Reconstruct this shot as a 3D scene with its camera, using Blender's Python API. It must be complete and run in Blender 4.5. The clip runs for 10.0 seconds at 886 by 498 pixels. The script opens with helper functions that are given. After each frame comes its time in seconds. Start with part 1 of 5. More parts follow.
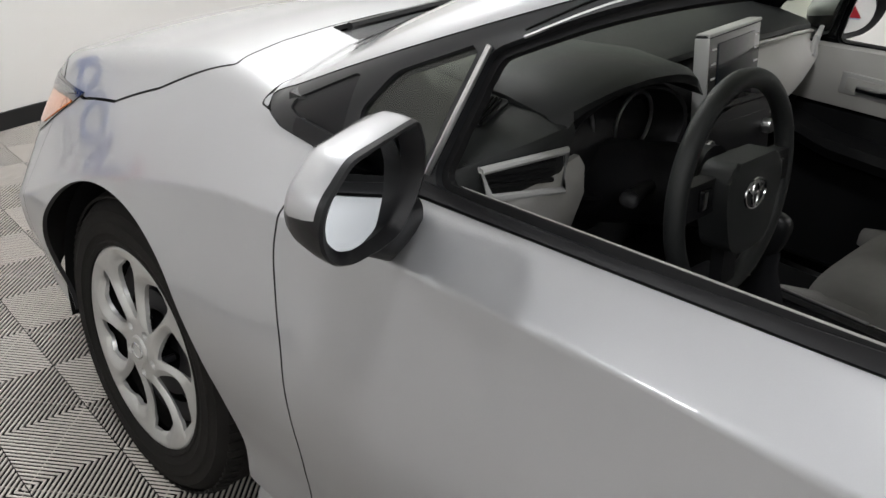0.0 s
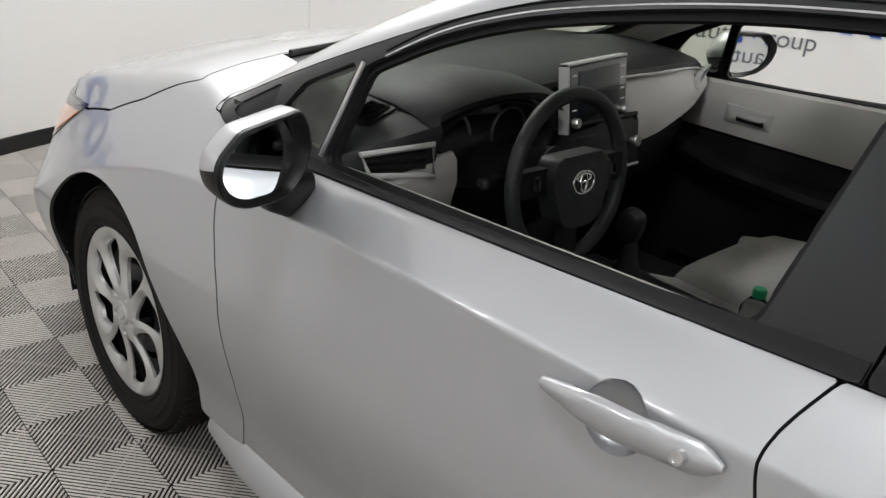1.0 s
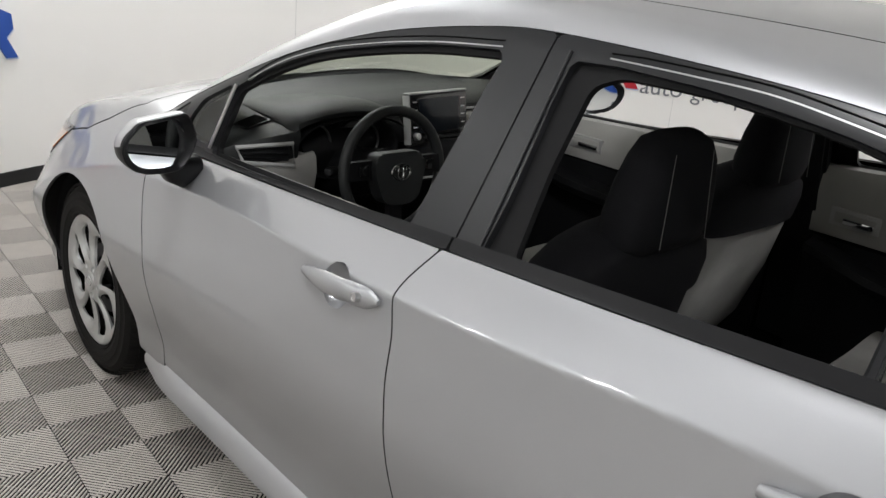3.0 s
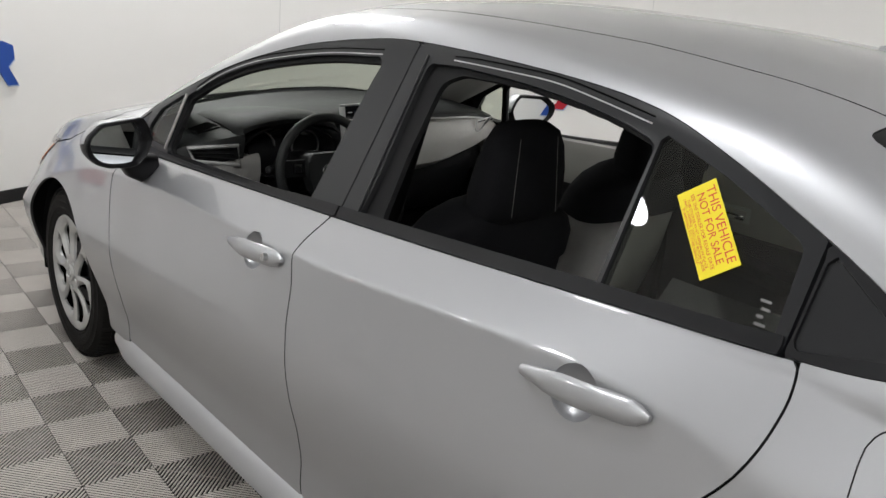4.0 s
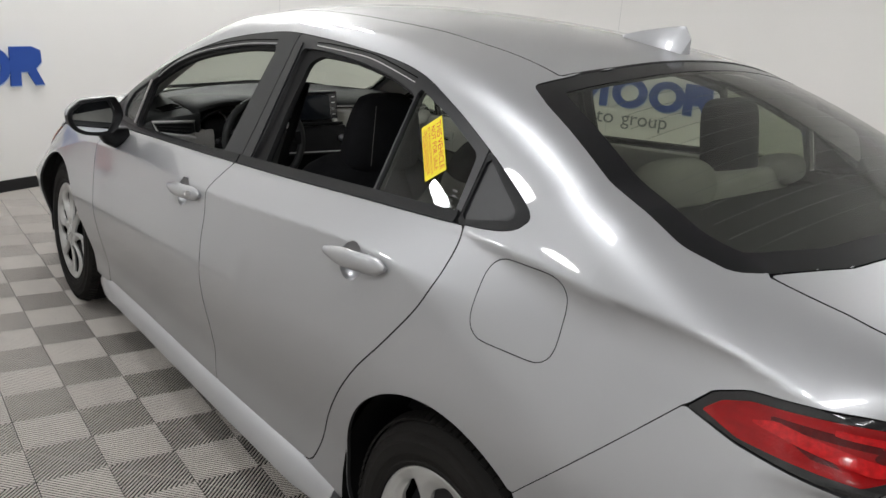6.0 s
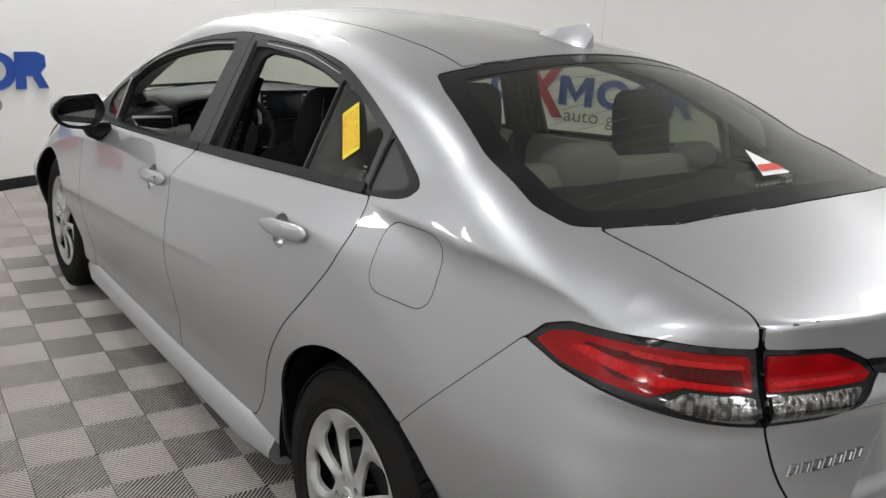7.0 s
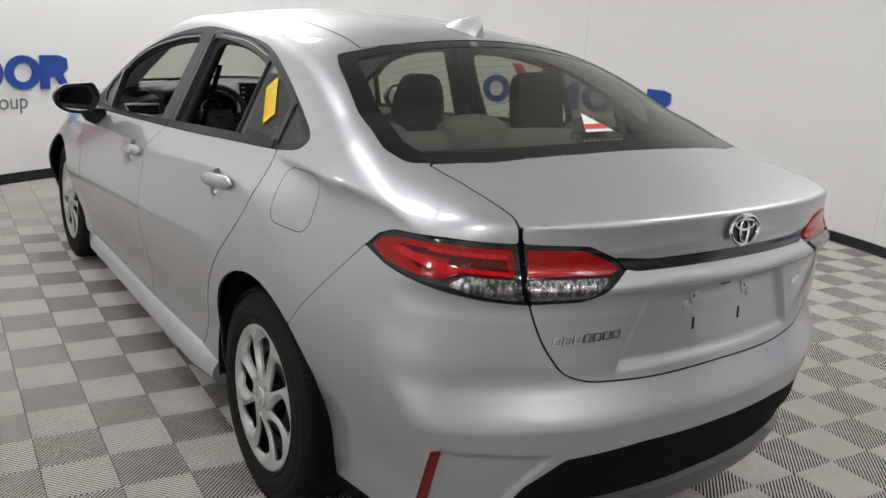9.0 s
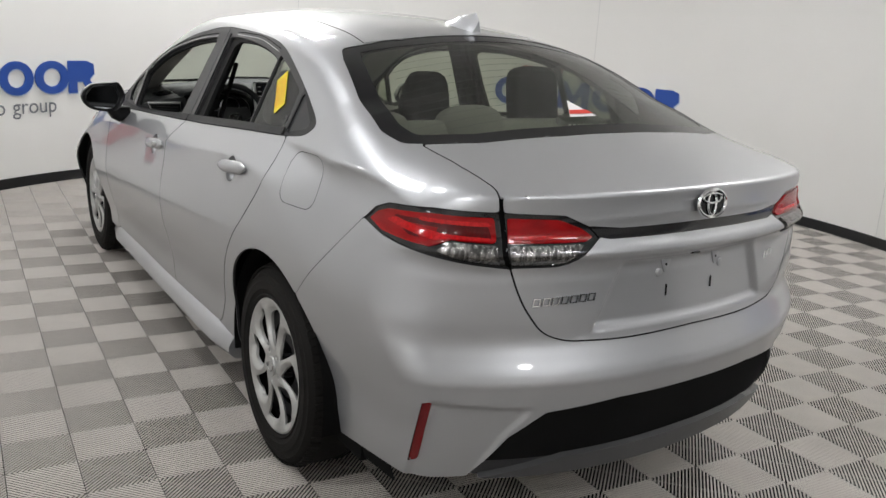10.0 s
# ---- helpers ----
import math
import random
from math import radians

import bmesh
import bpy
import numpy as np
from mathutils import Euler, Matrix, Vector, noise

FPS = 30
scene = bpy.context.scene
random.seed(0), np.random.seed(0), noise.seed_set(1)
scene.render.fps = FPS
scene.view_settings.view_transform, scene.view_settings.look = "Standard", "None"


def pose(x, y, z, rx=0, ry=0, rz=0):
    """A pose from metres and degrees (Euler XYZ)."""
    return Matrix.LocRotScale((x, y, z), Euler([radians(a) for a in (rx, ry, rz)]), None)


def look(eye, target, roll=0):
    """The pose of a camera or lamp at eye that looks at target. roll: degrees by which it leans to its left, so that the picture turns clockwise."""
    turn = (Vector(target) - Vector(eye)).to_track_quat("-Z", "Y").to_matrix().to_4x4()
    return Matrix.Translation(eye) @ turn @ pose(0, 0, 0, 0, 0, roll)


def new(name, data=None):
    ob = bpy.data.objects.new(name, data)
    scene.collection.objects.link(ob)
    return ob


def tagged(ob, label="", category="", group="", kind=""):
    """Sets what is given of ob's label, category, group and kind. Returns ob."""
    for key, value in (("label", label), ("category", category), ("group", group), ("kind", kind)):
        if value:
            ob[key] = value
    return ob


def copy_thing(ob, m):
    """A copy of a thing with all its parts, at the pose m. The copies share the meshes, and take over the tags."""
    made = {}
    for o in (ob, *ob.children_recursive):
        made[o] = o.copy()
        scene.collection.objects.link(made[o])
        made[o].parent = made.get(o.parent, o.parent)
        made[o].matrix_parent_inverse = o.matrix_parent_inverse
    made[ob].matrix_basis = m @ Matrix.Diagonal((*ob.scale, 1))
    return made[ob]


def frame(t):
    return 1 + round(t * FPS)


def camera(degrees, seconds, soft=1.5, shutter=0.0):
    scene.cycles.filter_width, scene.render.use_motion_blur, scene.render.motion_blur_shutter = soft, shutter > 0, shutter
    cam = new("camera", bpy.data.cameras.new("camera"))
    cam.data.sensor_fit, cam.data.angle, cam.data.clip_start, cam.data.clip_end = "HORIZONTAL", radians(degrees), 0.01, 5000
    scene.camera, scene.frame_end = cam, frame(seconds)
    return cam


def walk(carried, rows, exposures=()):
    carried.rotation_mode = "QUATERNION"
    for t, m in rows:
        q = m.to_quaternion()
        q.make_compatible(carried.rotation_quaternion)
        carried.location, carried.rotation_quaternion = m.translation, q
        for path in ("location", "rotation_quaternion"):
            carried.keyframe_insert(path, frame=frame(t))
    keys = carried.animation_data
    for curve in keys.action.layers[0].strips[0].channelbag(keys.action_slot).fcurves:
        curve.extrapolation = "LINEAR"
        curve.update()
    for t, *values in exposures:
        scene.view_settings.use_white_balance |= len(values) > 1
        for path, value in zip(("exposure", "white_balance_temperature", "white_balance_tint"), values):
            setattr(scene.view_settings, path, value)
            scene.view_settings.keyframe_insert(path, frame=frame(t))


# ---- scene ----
cam = camera(54.6, 10.0)
PATH = [
    (0, (-1.435, -0.031, 1.287), (-0.128, 1.196, 0.4), 4.8),
    (0.5, (-1.483, -0.239, 1.328), (-0.181, 1.025, 0.487), 5.2),
    (1, (-1.547, -0.459, 1.348), (-0.252, 0.84, 0.55), 5.5),
    (1.5, (-1.569, -0.659, 1.371), (-0.283, 0.674, 0.618), 5.5),
    (2, (-1.558, -0.868, 1.375), (-0.28, 0.497, 0.666), 5.5),
    (2.5, (-1.598, -1.06, 1.391), (-0.329, 0.332, 0.718), 5.5),
    (2.7, (-1.628, -1.132, 1.405), (-0.36, 0.26, 0.731), 5.5),
    (3.8, (-1.741, -1.615, 1.432), (-0.475, -0.193, 0.822), 4.6),
    (4, (-1.719, -1.703, 1.422), (-0.458, -0.267, 0.829), 4.8),
    (4.5, (-1.704, -1.899, 1.431), (-0.456, -0.448, 0.85), 4.8),
    (5, (-1.748, -2.11, 1.425), (-0.52, -0.64, 0.849), 4.6),
    (5.2, (-1.769, -2.196, 1.423), (-0.546, -0.719, 0.852), 4.8),
    (6.3, (-1.734, -2.602, 1.435), (-0.557, -1.085, 0.874), 4.5),
    (6.5, (-1.711, -2.674, 1.436), (-0.541, -1.15, 0.88), 4.5),
    (7, (-1.713, -2.845, 1.431), (-0.556, -1.309, 0.881), 4.3),
    (7.5, (-1.755, -3.046, 1.41), (-0.61, -1.498, 0.869), 4.3),
    (8, (-1.763, -3.191, 1.412), (-0.632, -1.63, 0.877), 4.2),
    (8.5, (-1.72, -3.332, 1.408), (-0.609, -1.755, 0.879), 4.2),
    (9, (-1.667, -3.472, 1.397), (-0.578, -1.878, 0.874), 4.1),
    (9.5, (-1.678, -3.583, 1.391), (-0.612, -1.972, 0.874), 3.8),
    (10, (-1.714, -3.685, 1.366), (-0.666, -2.059, 0.857), 3.5),
]


EXPOSURES = ((0, 0.25), (2.7, 0.2), (4.5, 0.0), (10, 0.0))
walk(cam, [(t, look(eye, target, roll)) for t, eye, target, roll in PATH], EXPOSURES)

# ---- light ----
world = bpy.data.worlds.new("studio_world")
scene.world = world
world.use_nodes = True
world.node_tree.nodes["Background"].inputs[0].default_value = (0.8, 0.82, 0.85, 1)
world.node_tree.nodes["Background"].inputs[1].default_value = 0.05

ROOM = Vector((0.83, 0.46, 0.0))
WALL_R = 3.37


# ---- materials ----
def mat(name, color, rough=0.5, metal=0.0, coat=0.0, bump=0.0, bump_scale=300.0, vary=0.0, vary_scale=3.0, spec=0.5, trans=0.0, ior=1.45, emit=None, strength=0.0, alpha=1.0, detail=4.0, rough_vary=0.0, sharp=False, stretch=None):
    m = bpy.data.materials.new(name)
    m.use_nodes = True
    nt = m.node_tree
    b = nt.nodes["Principled BSDF"]
    b.inputs["Base Color"].default_value = (*color, 1)
    b.inputs["Roughness"].default_value = rough
    b.inputs["Metallic"].default_value = metal
    b.inputs["Coat Weight"].default_value = coat
    b.inputs["Coat Roughness"].default_value = 0.02
    b.inputs["Specular IOR Level"].default_value = spec
    b.inputs["Transmission Weight"].default_value = trans
    b.inputs["IOR"].default_value = ior
    b.inputs["Alpha"].default_value = alpha
    if emit:
        b.inputs["Emission Color"].default_value = (*emit, 1)
        b.inputs["Emission Strength"].default_value = strength
    co = nt.nodes.new("ShaderNodeTexCoord")
    if vary or rough_vary:
        n = nt.nodes.new("ShaderNodeTexNoise")
        n.inputs["Scale"].default_value = vary_scale
        n.inputs["Detail"].default_value = detail
        if stretch:
            mp = nt.nodes.new("ShaderNodeMapping")
            mp.inputs["Scale"].default_value = stretch
            nt.links.new(co.outputs["Object"], mp.inputs["Vector"])
            nt.links.new(mp.outputs["Vector"], n.inputs["Vector"])
        else:
            nt.links.new(co.outputs["Object"], n.inputs["Vector"])
        if vary:
            mix = nt.nodes.new("ShaderNodeMix")
            mix.data_type = "RGBA"
            mix.inputs["A"].default_value = (*[c * (1 - vary) for c in color], 1)
            mix.inputs["B"].default_value = (*[min(1, c * (1 + vary)) for c in color], 1)
            fac = n.outputs["Fac"]
            if sharp:
                step = nt.nodes.new("ShaderNodeMapRange")
                step.inputs["From Min"].default_value, step.inputs["From Max"].default_value = 0.42, 0.62
                nt.links.new(fac, step.inputs["Value"])
                fac = step.outputs["Result"]
            nt.links.new(fac, mix.inputs["Factor"])
            nt.links.new(mix.outputs["Result"], b.inputs["Base Color"])
        if rough_vary:
            mr = nt.nodes.new("ShaderNodeMapRange")
            mr.inputs["From Min"].default_value, mr.inputs["From Max"].default_value = 0.3, 0.7
            mr.inputs["To Min"].default_value, mr.inputs["To Max"].default_value = rough - rough_vary, rough + rough_vary
            nt.links.new(n.outputs["Fac"], mr.inputs["Value"])
            nt.links.new(mr.outputs["Result"], b.inputs["Roughness"])
    if bump:
        n2 = nt.nodes.new("ShaderNodeTexNoise")
        n2.inputs["Scale"].default_value = bump_scale
        n2.inputs["Detail"].default_value = 3
        nt.links.new(co.outputs["Object"], n2.inputs["Vector"])
        bp = nt.nodes.new("ShaderNodeBump")
        bp.inputs["Strength"].default_value = bump
        bp.inputs["Distance"].default_value = 0.002
        nt.links.new(n2.outputs["Fac"], bp.inputs["Height"])
        nt.links.new(bp.outputs["Normal"], b.inputs["Normal"])
    return m


PAINT = mat("silver_paint", (0.395, 0.40, 0.412), 0.41, 0.65, coat=0.9, vary=0.035, vary_scale=900, bump=0.02, bump_scale=1500)
TRIM = mat("black_trim", (0.009, 0.009, 0.01), 0.38, spec=0.25, bump=0.1, bump_scale=900, rough_vary=0.05)
GLOSS = mat("gloss_black", (0.01, 0.01, 0.011), 0.12, coat=0.3, rough_vary=0.03)
SATIN = mat("satin_black_film", (0.010, 0.0105, 0.012), 0.31, spec=0.45, rough_vary=0.04)
# colours panel edges for the shade in the gaps and the seals there
GAP_SHADE = mat("seal_rubber", (0.012, 0.012, 0.013), 0.65, bump=0.1)
SEAL = mat("window_seal_rubber", (0.005, 0.005, 0.0055), 0.6, bump=0.1, spec=0.25)
# shade of gaps and holes put into colour; also dark liners
DARK = mat("shade_black", (0.006, 0.006, 0.006), 0.9, vary=0.3, spec=0.1)
PLASTIC = mat("unpainted_plastic", (0.028, 0.028, 0.03), 0.48, bump=0.25, bump_scale=1200, vary=0.15, vary_scale=8, spec=0.4)
BAND = mat("printed_glass_band", (0.006, 0.006, 0.007), 0.16, spec=0.22, rough_vary=0.03)
CHROME = mat("chrome", (0.78, 0.79, 0.8), 0.08, 1.0, rough_vary=0.03)
SILVER = mat("silver_trim_paint", (0.5, 0.5, 0.49), 0.35, 0.35, rough_vary=0.05)
SATIN_METAL = mat("satin_metal", (0.6, 0.6, 0.6), 0.28, 1.0, rough_vary=0.05)
COVER = mat("wheel_cover_silver", (0.46, 0.46, 0.45), 0.36, 0.6, coat=0.25, vary=0.06, vary_scale=25, rough_vary=0.06)
TYRE = mat("tyre_rubber", (0.0105, 0.0097, 0.009), 0.75, bump=0.3, bump_scale=400, vary=0.25, vary_scale=12, spec=0.15)
STEEL = mat("black_steel", (0.01, 0.01, 0.012), 0.5, 0.1, vary=0.2)
DASH = mat("soft_black_dash", (0.02, 0.0215, 0.0215), 0.5, bump=0.35, bump_scale=700, vary=0.12, vary_scale=9)
HARD = mat("hard_black_plastic", (0.009, 0.009, 0.0098), 0.45, spec=0.25, bump=0.2, bump_scale=900, rough_vary=0.05)
GREY = mat("light_grey_trim", (0.42, 0.41, 0.39), 0.6, bump=0.3, bump_scale=600, vary=0.06, vary_scale=7)
CLOTH = mat("black_seat_cloth", (0.011, 0.011, 0.0125), 0.9, spec=0.2, bump=0.6, bump_scale=500, vary=0.2, vary_scale=40)
CLOTH_GREY = mat("light_grey_seat_cloth", (0.36, 0.35, 0.335), 0.85, bump=0.6, bump_scale=500, vary=0.1, vary_scale=30)
LINER = mat("headliner_cloth", (0.55, 0.54, 0.51), 0.9, bump=0.4, bump_scale=500, vary=0.05, vary_scale=12)
CARPET = mat("black_carpet", (0.008, 0.008, 0.009), 0.95, bump=0.8, bump_scale=300, vary=0.3, vary_scale=60)
STITCH = mat("pale_stitching", (0.15, 0.15, 0.145), 0.7, vary=0.1)
WALL = mat("white_wall_paint", (0.86, 0.85, 0.825), 0.55, bump=0.05, bump_scale=180, vary=0.02, vary_scale=1.2)
SEAM = mat("wall_seam", (0.6, 0.6, 0.59), 0.7, vary=0.1)
CEIL = mat("ceiling_paint", (0.78, 0.78, 0.77), 0.8, bump=0.1, vary=0.03, vary_scale=2)
BASE = mat("black_baseboard", (0.01, 0.01, 0.011), 0.45, bump=0.1, vary=0.2)
BLUE = mat("blue_vinyl", (0.018, 0.075, 0.36), 0.4, vary=0.08, vary_scale=5)
PALE = mat("pale_blue_edge", (0.45, 0.55, 0.75), 0.5, vary=0.05)
RED = mat("red_vinyl", (0.45, 0.015, 0.03), 0.4, vary=0.08, vary_scale=5)
GREYV = mat("grey_vinyl", (0.17, 0.18, 0.2), 0.45, vary=0.08, vary_scale=5)
TILE = mat("grey_tile_plastic", (0.52, 0.485, 0.445), 0.45, vary=0.12, vary_scale=14, bump=0.15, bump_scale=600, rough_vary=0.08)
# near-black in place of the deep shade between tile ribs
UNDER = mat("tile_gap_shade", (0.005, 0.005, 0.005), 0.95, vary=0.3, vary_scale=20)
YELLOW = mat("yellow_paper", (0.82, 0.68, 0.02), 0.5, vary=0.04, vary_scale=30)
REDINK = mat("red_ink", (0.62, 0.05, 0.03), 0.5, vary=0.1)
WHITEP = mat("white_paper", (0.8, 0.78, 0.77), 0.5, vary=0.03)
AMBER = mat("amber_reflector", (0.75, 0.2, 0.02), 0.15, coat=1.0, vary=0.1, vary_scale=60)
LAMP = mat("lit_panel", (0.9, 0.9, 0.9), 0.5, emit=(0.975, 0.985, 1.0), strength=47.0)


def glass(name, color, rough=0.0, tint=1.0):
    """A thin pane: mostly clear with a mirror gloss on it."""
    m = bpy.data.materials.new(name)
    m.use_nodes = True
    nt = m.node_tree
    nt.nodes.remove(nt.nodes["Principled BSDF"])
    out = nt.nodes["Material Output"]
    tr = nt.nodes.new("ShaderNodeBsdfTransparent")
    tr.inputs[0].default_value = (*color, 1)
    gl = nt.nodes.new("ShaderNodeBsdfGlossy")
    gl.inputs["Roughness"].default_value = rough
    lw = nt.nodes.new("ShaderNodeLayerWeight")
    lw.inputs["Blend"].default_value = 0.5
    pw = nt.nodes.new("ShaderNodeMath")
    pw.operation = "POWER"
    pw.inputs[1].default_value = 5.0
    nt.links.new(lw.outputs["Facing"], pw.inputs[0])
    fr = nt.nodes.new("ShaderNodeMath")
    fr.operation = "MULTIPLY_ADD"
    fr.inputs[1].default_value, fr.inputs[2].default_value = 0.85, 0.07
    nt.links.new(pw.outputs[0], fr.inputs[0])
    mx = nt.nodes.new("ShaderNodeMixShader")
    nt.links.new(fr.outputs[0], mx.inputs[0])
    nt.links.new(tr.outputs[0], mx.inputs[1])
    nt.links.new(gl.outputs[0], mx.inputs[2])
    nt.links.new(mx.outputs[0], out.inputs[0])
    return m


GLASS = glass("tinted_window_glass", (0.62, 0.66, 0.58))
GLASS_R = glass("rear_window_glass", (0.34, 0.37, 0.29))
CLEAR = mat("clear_lamp_plastic", (0.9, 0.9, 0.9), 0.03, trans=1.0, ior=1.3)
REDLENS = mat("red_lamp_lens", (0.25, 0.0015, 0.003), 0.1, spec=0.2, coat=0.35, vary=0.45, vary_scale=45, detail=2.0, stretch=(0.4, 0.4, 1.0), bump=0.25, bump_scale=260)
REDMARK = mat("red_reflector", (0.13, 0.003, 0.005), 0.15, spec=0.3, coat=0.4, vary=0.25, vary_scale=200)
DARKRED = mat("deep_red_lens", (0.07, 0.0008, 0.0015), 0.12, spec=0.2, coat=0.35, vary=0.6, vary_scale=110, stretch=(1.0, 1.0, 0.25), bump=0.4, bump_scale=220)
REDBRIGHT = mat("bright_red_lens", (0.42, 0.003, 0.005), 0.15, spec=0.3, coat=0.4, vary=0.7, vary_scale=130)
REFLECTOR = mat("lamp_reflector", (0.17, 0.165, 0.16), 0.16, 1.0, coat=0.6, vary=0.7, vary_scale=120, sharp=True, stretch=(1.0, 1.0, 0.15), bump=1.0, bump_scale=170)
MIRROR = mat("mirror_glass", (0.75, 0.77, 0.78), 0.01, 1.0, rough_vary=0.005)


# ---- helpers for parts ----
def mesh_of(name, verts, faces, material, smooth=True, normals=None):
    me = bpy.data.meshes.new(name)
    me.from_pydata([tuple(v) for v in verts], [], [tuple(f) for f in faces])
    me.materials.append(material)
    if smooth:
        me.polygons.foreach_set("use_smooth", np.ones(len(me.polygons), bool))
    if normals is not None:
        me.normals_split_custom_set_from_vertices([tuple(n) for n in normals])
    return me


def part(name, data, material=None, parent=None, label="", m=None, smooth=True):
    """Links a bmesh or a mesh as one mesh object under a thing or part."""
    if isinstance(data, bmesh.types.BMesh):
        bmesh.ops.recalc_face_normals(data, faces=data.faces)
        me = bpy.data.meshes.new(name)
        data.to_mesh(me)
        data.free()
        if material:
            me.materials.append(material)
        if smooth:
            me.polygons.foreach_set("use_smooth", np.ones(len(me.polygons), bool))
            me.set_sharp_from_angle(angle=radians(38))
        data = me
    ob = new(name, data)
    ob.parent = parent
    if m is not None:
        ob.matrix_basis = m
    if label:
        ob["label"] = label
    return ob


def thing(name, label, category, m=None, group="", kind=""):
    ob = new(name)
    ob.empty_display_size = 0.1
    if m is not None:
        ob.matrix_basis = m
    return tagged(ob, label, category, group, kind)


def box(size, at=(0, 0, 0), bevel=0.0, seg=2, bm=None, rot=None):
    own = bm or bmesh.new()
    m = Matrix.Translation(at) @ (rot or Matrix()) @ Matrix.Diagonal((*size, 1))
    r = bmesh.ops.create_cube(own, size=1.0, matrix=m)
    if bevel:
        es = {e for v in r["verts"] for e in v.link_edges}
        bmesh.ops.bevel(own, geom=list(es), offset=bevel, segments=seg, profile=0.6, affect="EDGES")
    return own


def prism(outline, depth, bm=None, m=None, bevel=0.0):
    """A slab: the outline in its own x, y, thick along z from 0 to depth."""
    own = bm or bmesh.new()
    m = m or Matrix()
    lo = [own.verts.new(m @ Vector((x, y, 0))) for x, y in outline]
    hi = [own.verts.new(m @ Vector((x, y, depth))) for x, y in outline]
    own.faces.new(lo[::-1])
    top = own.faces.new(hi)
    n = len(lo)
    for i in range(n):
        own.faces.new((lo[i], lo[(i + 1) % n], hi[(i + 1) % n], hi[i]))
    if bevel:
        bmesh.ops.bevel(own, geom=list(top.edges), offset=bevel, segments=2, profile=0.6, affect="EDGES")
    return own


def tube(path, radius, sides=8, bm=None, closed=False, flat=1.0):
    """A round bar along a path; radius may be one number or one for each point."""
    own = bm or bmesh.new()
    pts = [Vector(p) for p in path]
    rings = []
    n = len(pts)
    up = Vector((0, 0, 1))
    prev = None
    for i, p in enumerate(pts):
        a = pts[(i - 1) % n] if closed or i else p
        b = pts[(i + 1) % n] if closed or i < n - 1 else p
        d = (b - a).normalized()
        s = d.cross(prev if prev is not None else (up if abs(d.z) < 0.9 else Vector((1, 0, 0))))
        u = s.cross(d).normalized() if s.length > 1e-6 else Vector((1, 0, 0))
        s = d.cross(u).normalized()
        prev = u
        r = radius[i] if isinstance(radius, (list, tuple)) else radius
        rings.append([own.verts.new(p + (s * math.cos(k * math.tau / sides) + u * math.sin(k * math.tau / sides) * flat) * r) for k in range(sides)])
    for i in range(n if closed else n - 1):
        a, b = rings[i], rings[(i + 1) % n]
        for k in range(sides):
            own.faces.new((a[k], a[(k + 1) % sides], b[(k + 1) % sides], b[k]))
    if not closed:
        own.faces.new(rings[0][::-1])
        own.faces.new(rings[-1])
    return own


def spun(profile, seg=48, bm=None, m=None):
    """A turned body: profile of (radius, along) round its own z axis."""
    own = bm or bmesh.new()
    m = m or Matrix()
    rings = []
    for r, h in profile:
        if r < 1e-6:
            rings.append([own.verts.new(m @ Vector((0, 0, h)))])
        else:
            rings.append([own.verts.new(m @ Vector((r * math.cos(k * math.tau / seg), r * math.sin(k * math.tau / seg), h))) for k in range(seg)])
    for a, b in zip(rings, rings[1:]):
        for k in range(seg):
            q = []
            for v in (a[k % len(a)], a[(k + 1) % len(a)], b[(k + 1) % len(b)], b[k % len(b)]):
                if v not in q:
                    q.append(v)
            if len(q) > 2:
                own.faces.new(q)
    return own


def loft(rings, bm=None, cap=True, closed=True):
    """A skin through rings of equally many points."""
    own = bm or bmesh.new()
    vs = [[own.verts.new(p) for p in r] for r in rings]
    n = len(vs[0])
    for a, b in zip(vs, vs[1:]):
        for k in range(n if closed else n - 1):
            own.faces.new((a[k], a[(k + 1) % n], b[(k + 1) % n], b[k]))
    if cap and closed:
        own.faces.new(vs[0][::-1])
        own.faces.new(vs[-1])
    return own


# ---- the studio ----
def arc_wall(name, r0, r1, z0, z1, a0, a1, material, label, steps=120):
    bm = bmesh.new()
    rings = []
    for i in range(steps + 1):
        a = radians(a0 + (a1 - a0) * i / steps)
        c, s = math.cos(a), math.sin(a)
        rings.append([(ROOM.x + r * c, ROOM.y + r * s, z) for r, z in ((r0, z0), (r0, z1), (r1, z1), (r1, z0))])
    ob = part(name, loft(rings, bm), material, None)
    return tagged(ob, label, kind="structure")


ARC0, ARC1 = -88, 152
arc_wall("wall_round", WALL_R, WALL_R + 0.1, 0, 3.3, ARC0, ARC1, WALL, "curved white painted studio wall")
arc_wall("baseboard", WALL_R - 0.012, WALL_R - 0.001, 0, 0.075, ARC0, ARC1, BASE, "black baseboard along the curved wall")
# unseen outer walls and ceiling, added to close the room and bounce light
for nm, size, at in (("wall_west", (0.1, 12.2, 3.3), (-6.6, -1.0, 1.65)), ("wall_south", (12.4, 0.1, 3.3), (-0.45, -7.1, 1.65)), ("wall_north", (12.4, 0.1, 3.3), (-0.45, 5.1, 1.65)), ("wall_east", (0.1, 12.2, 3.3), (5.7, -1.0, 1.65))):
    tagged(part(nm, box(size, at), WALL), "unseen plain white wall added to close the room", kind="structure")
tagged(part("ceiling", box((12.6, 12.4, 0.1), (-0.45, -1.0, 3.36)), CEIL), "unseen plain white ceiling that bounces the room's light", kind="structure")
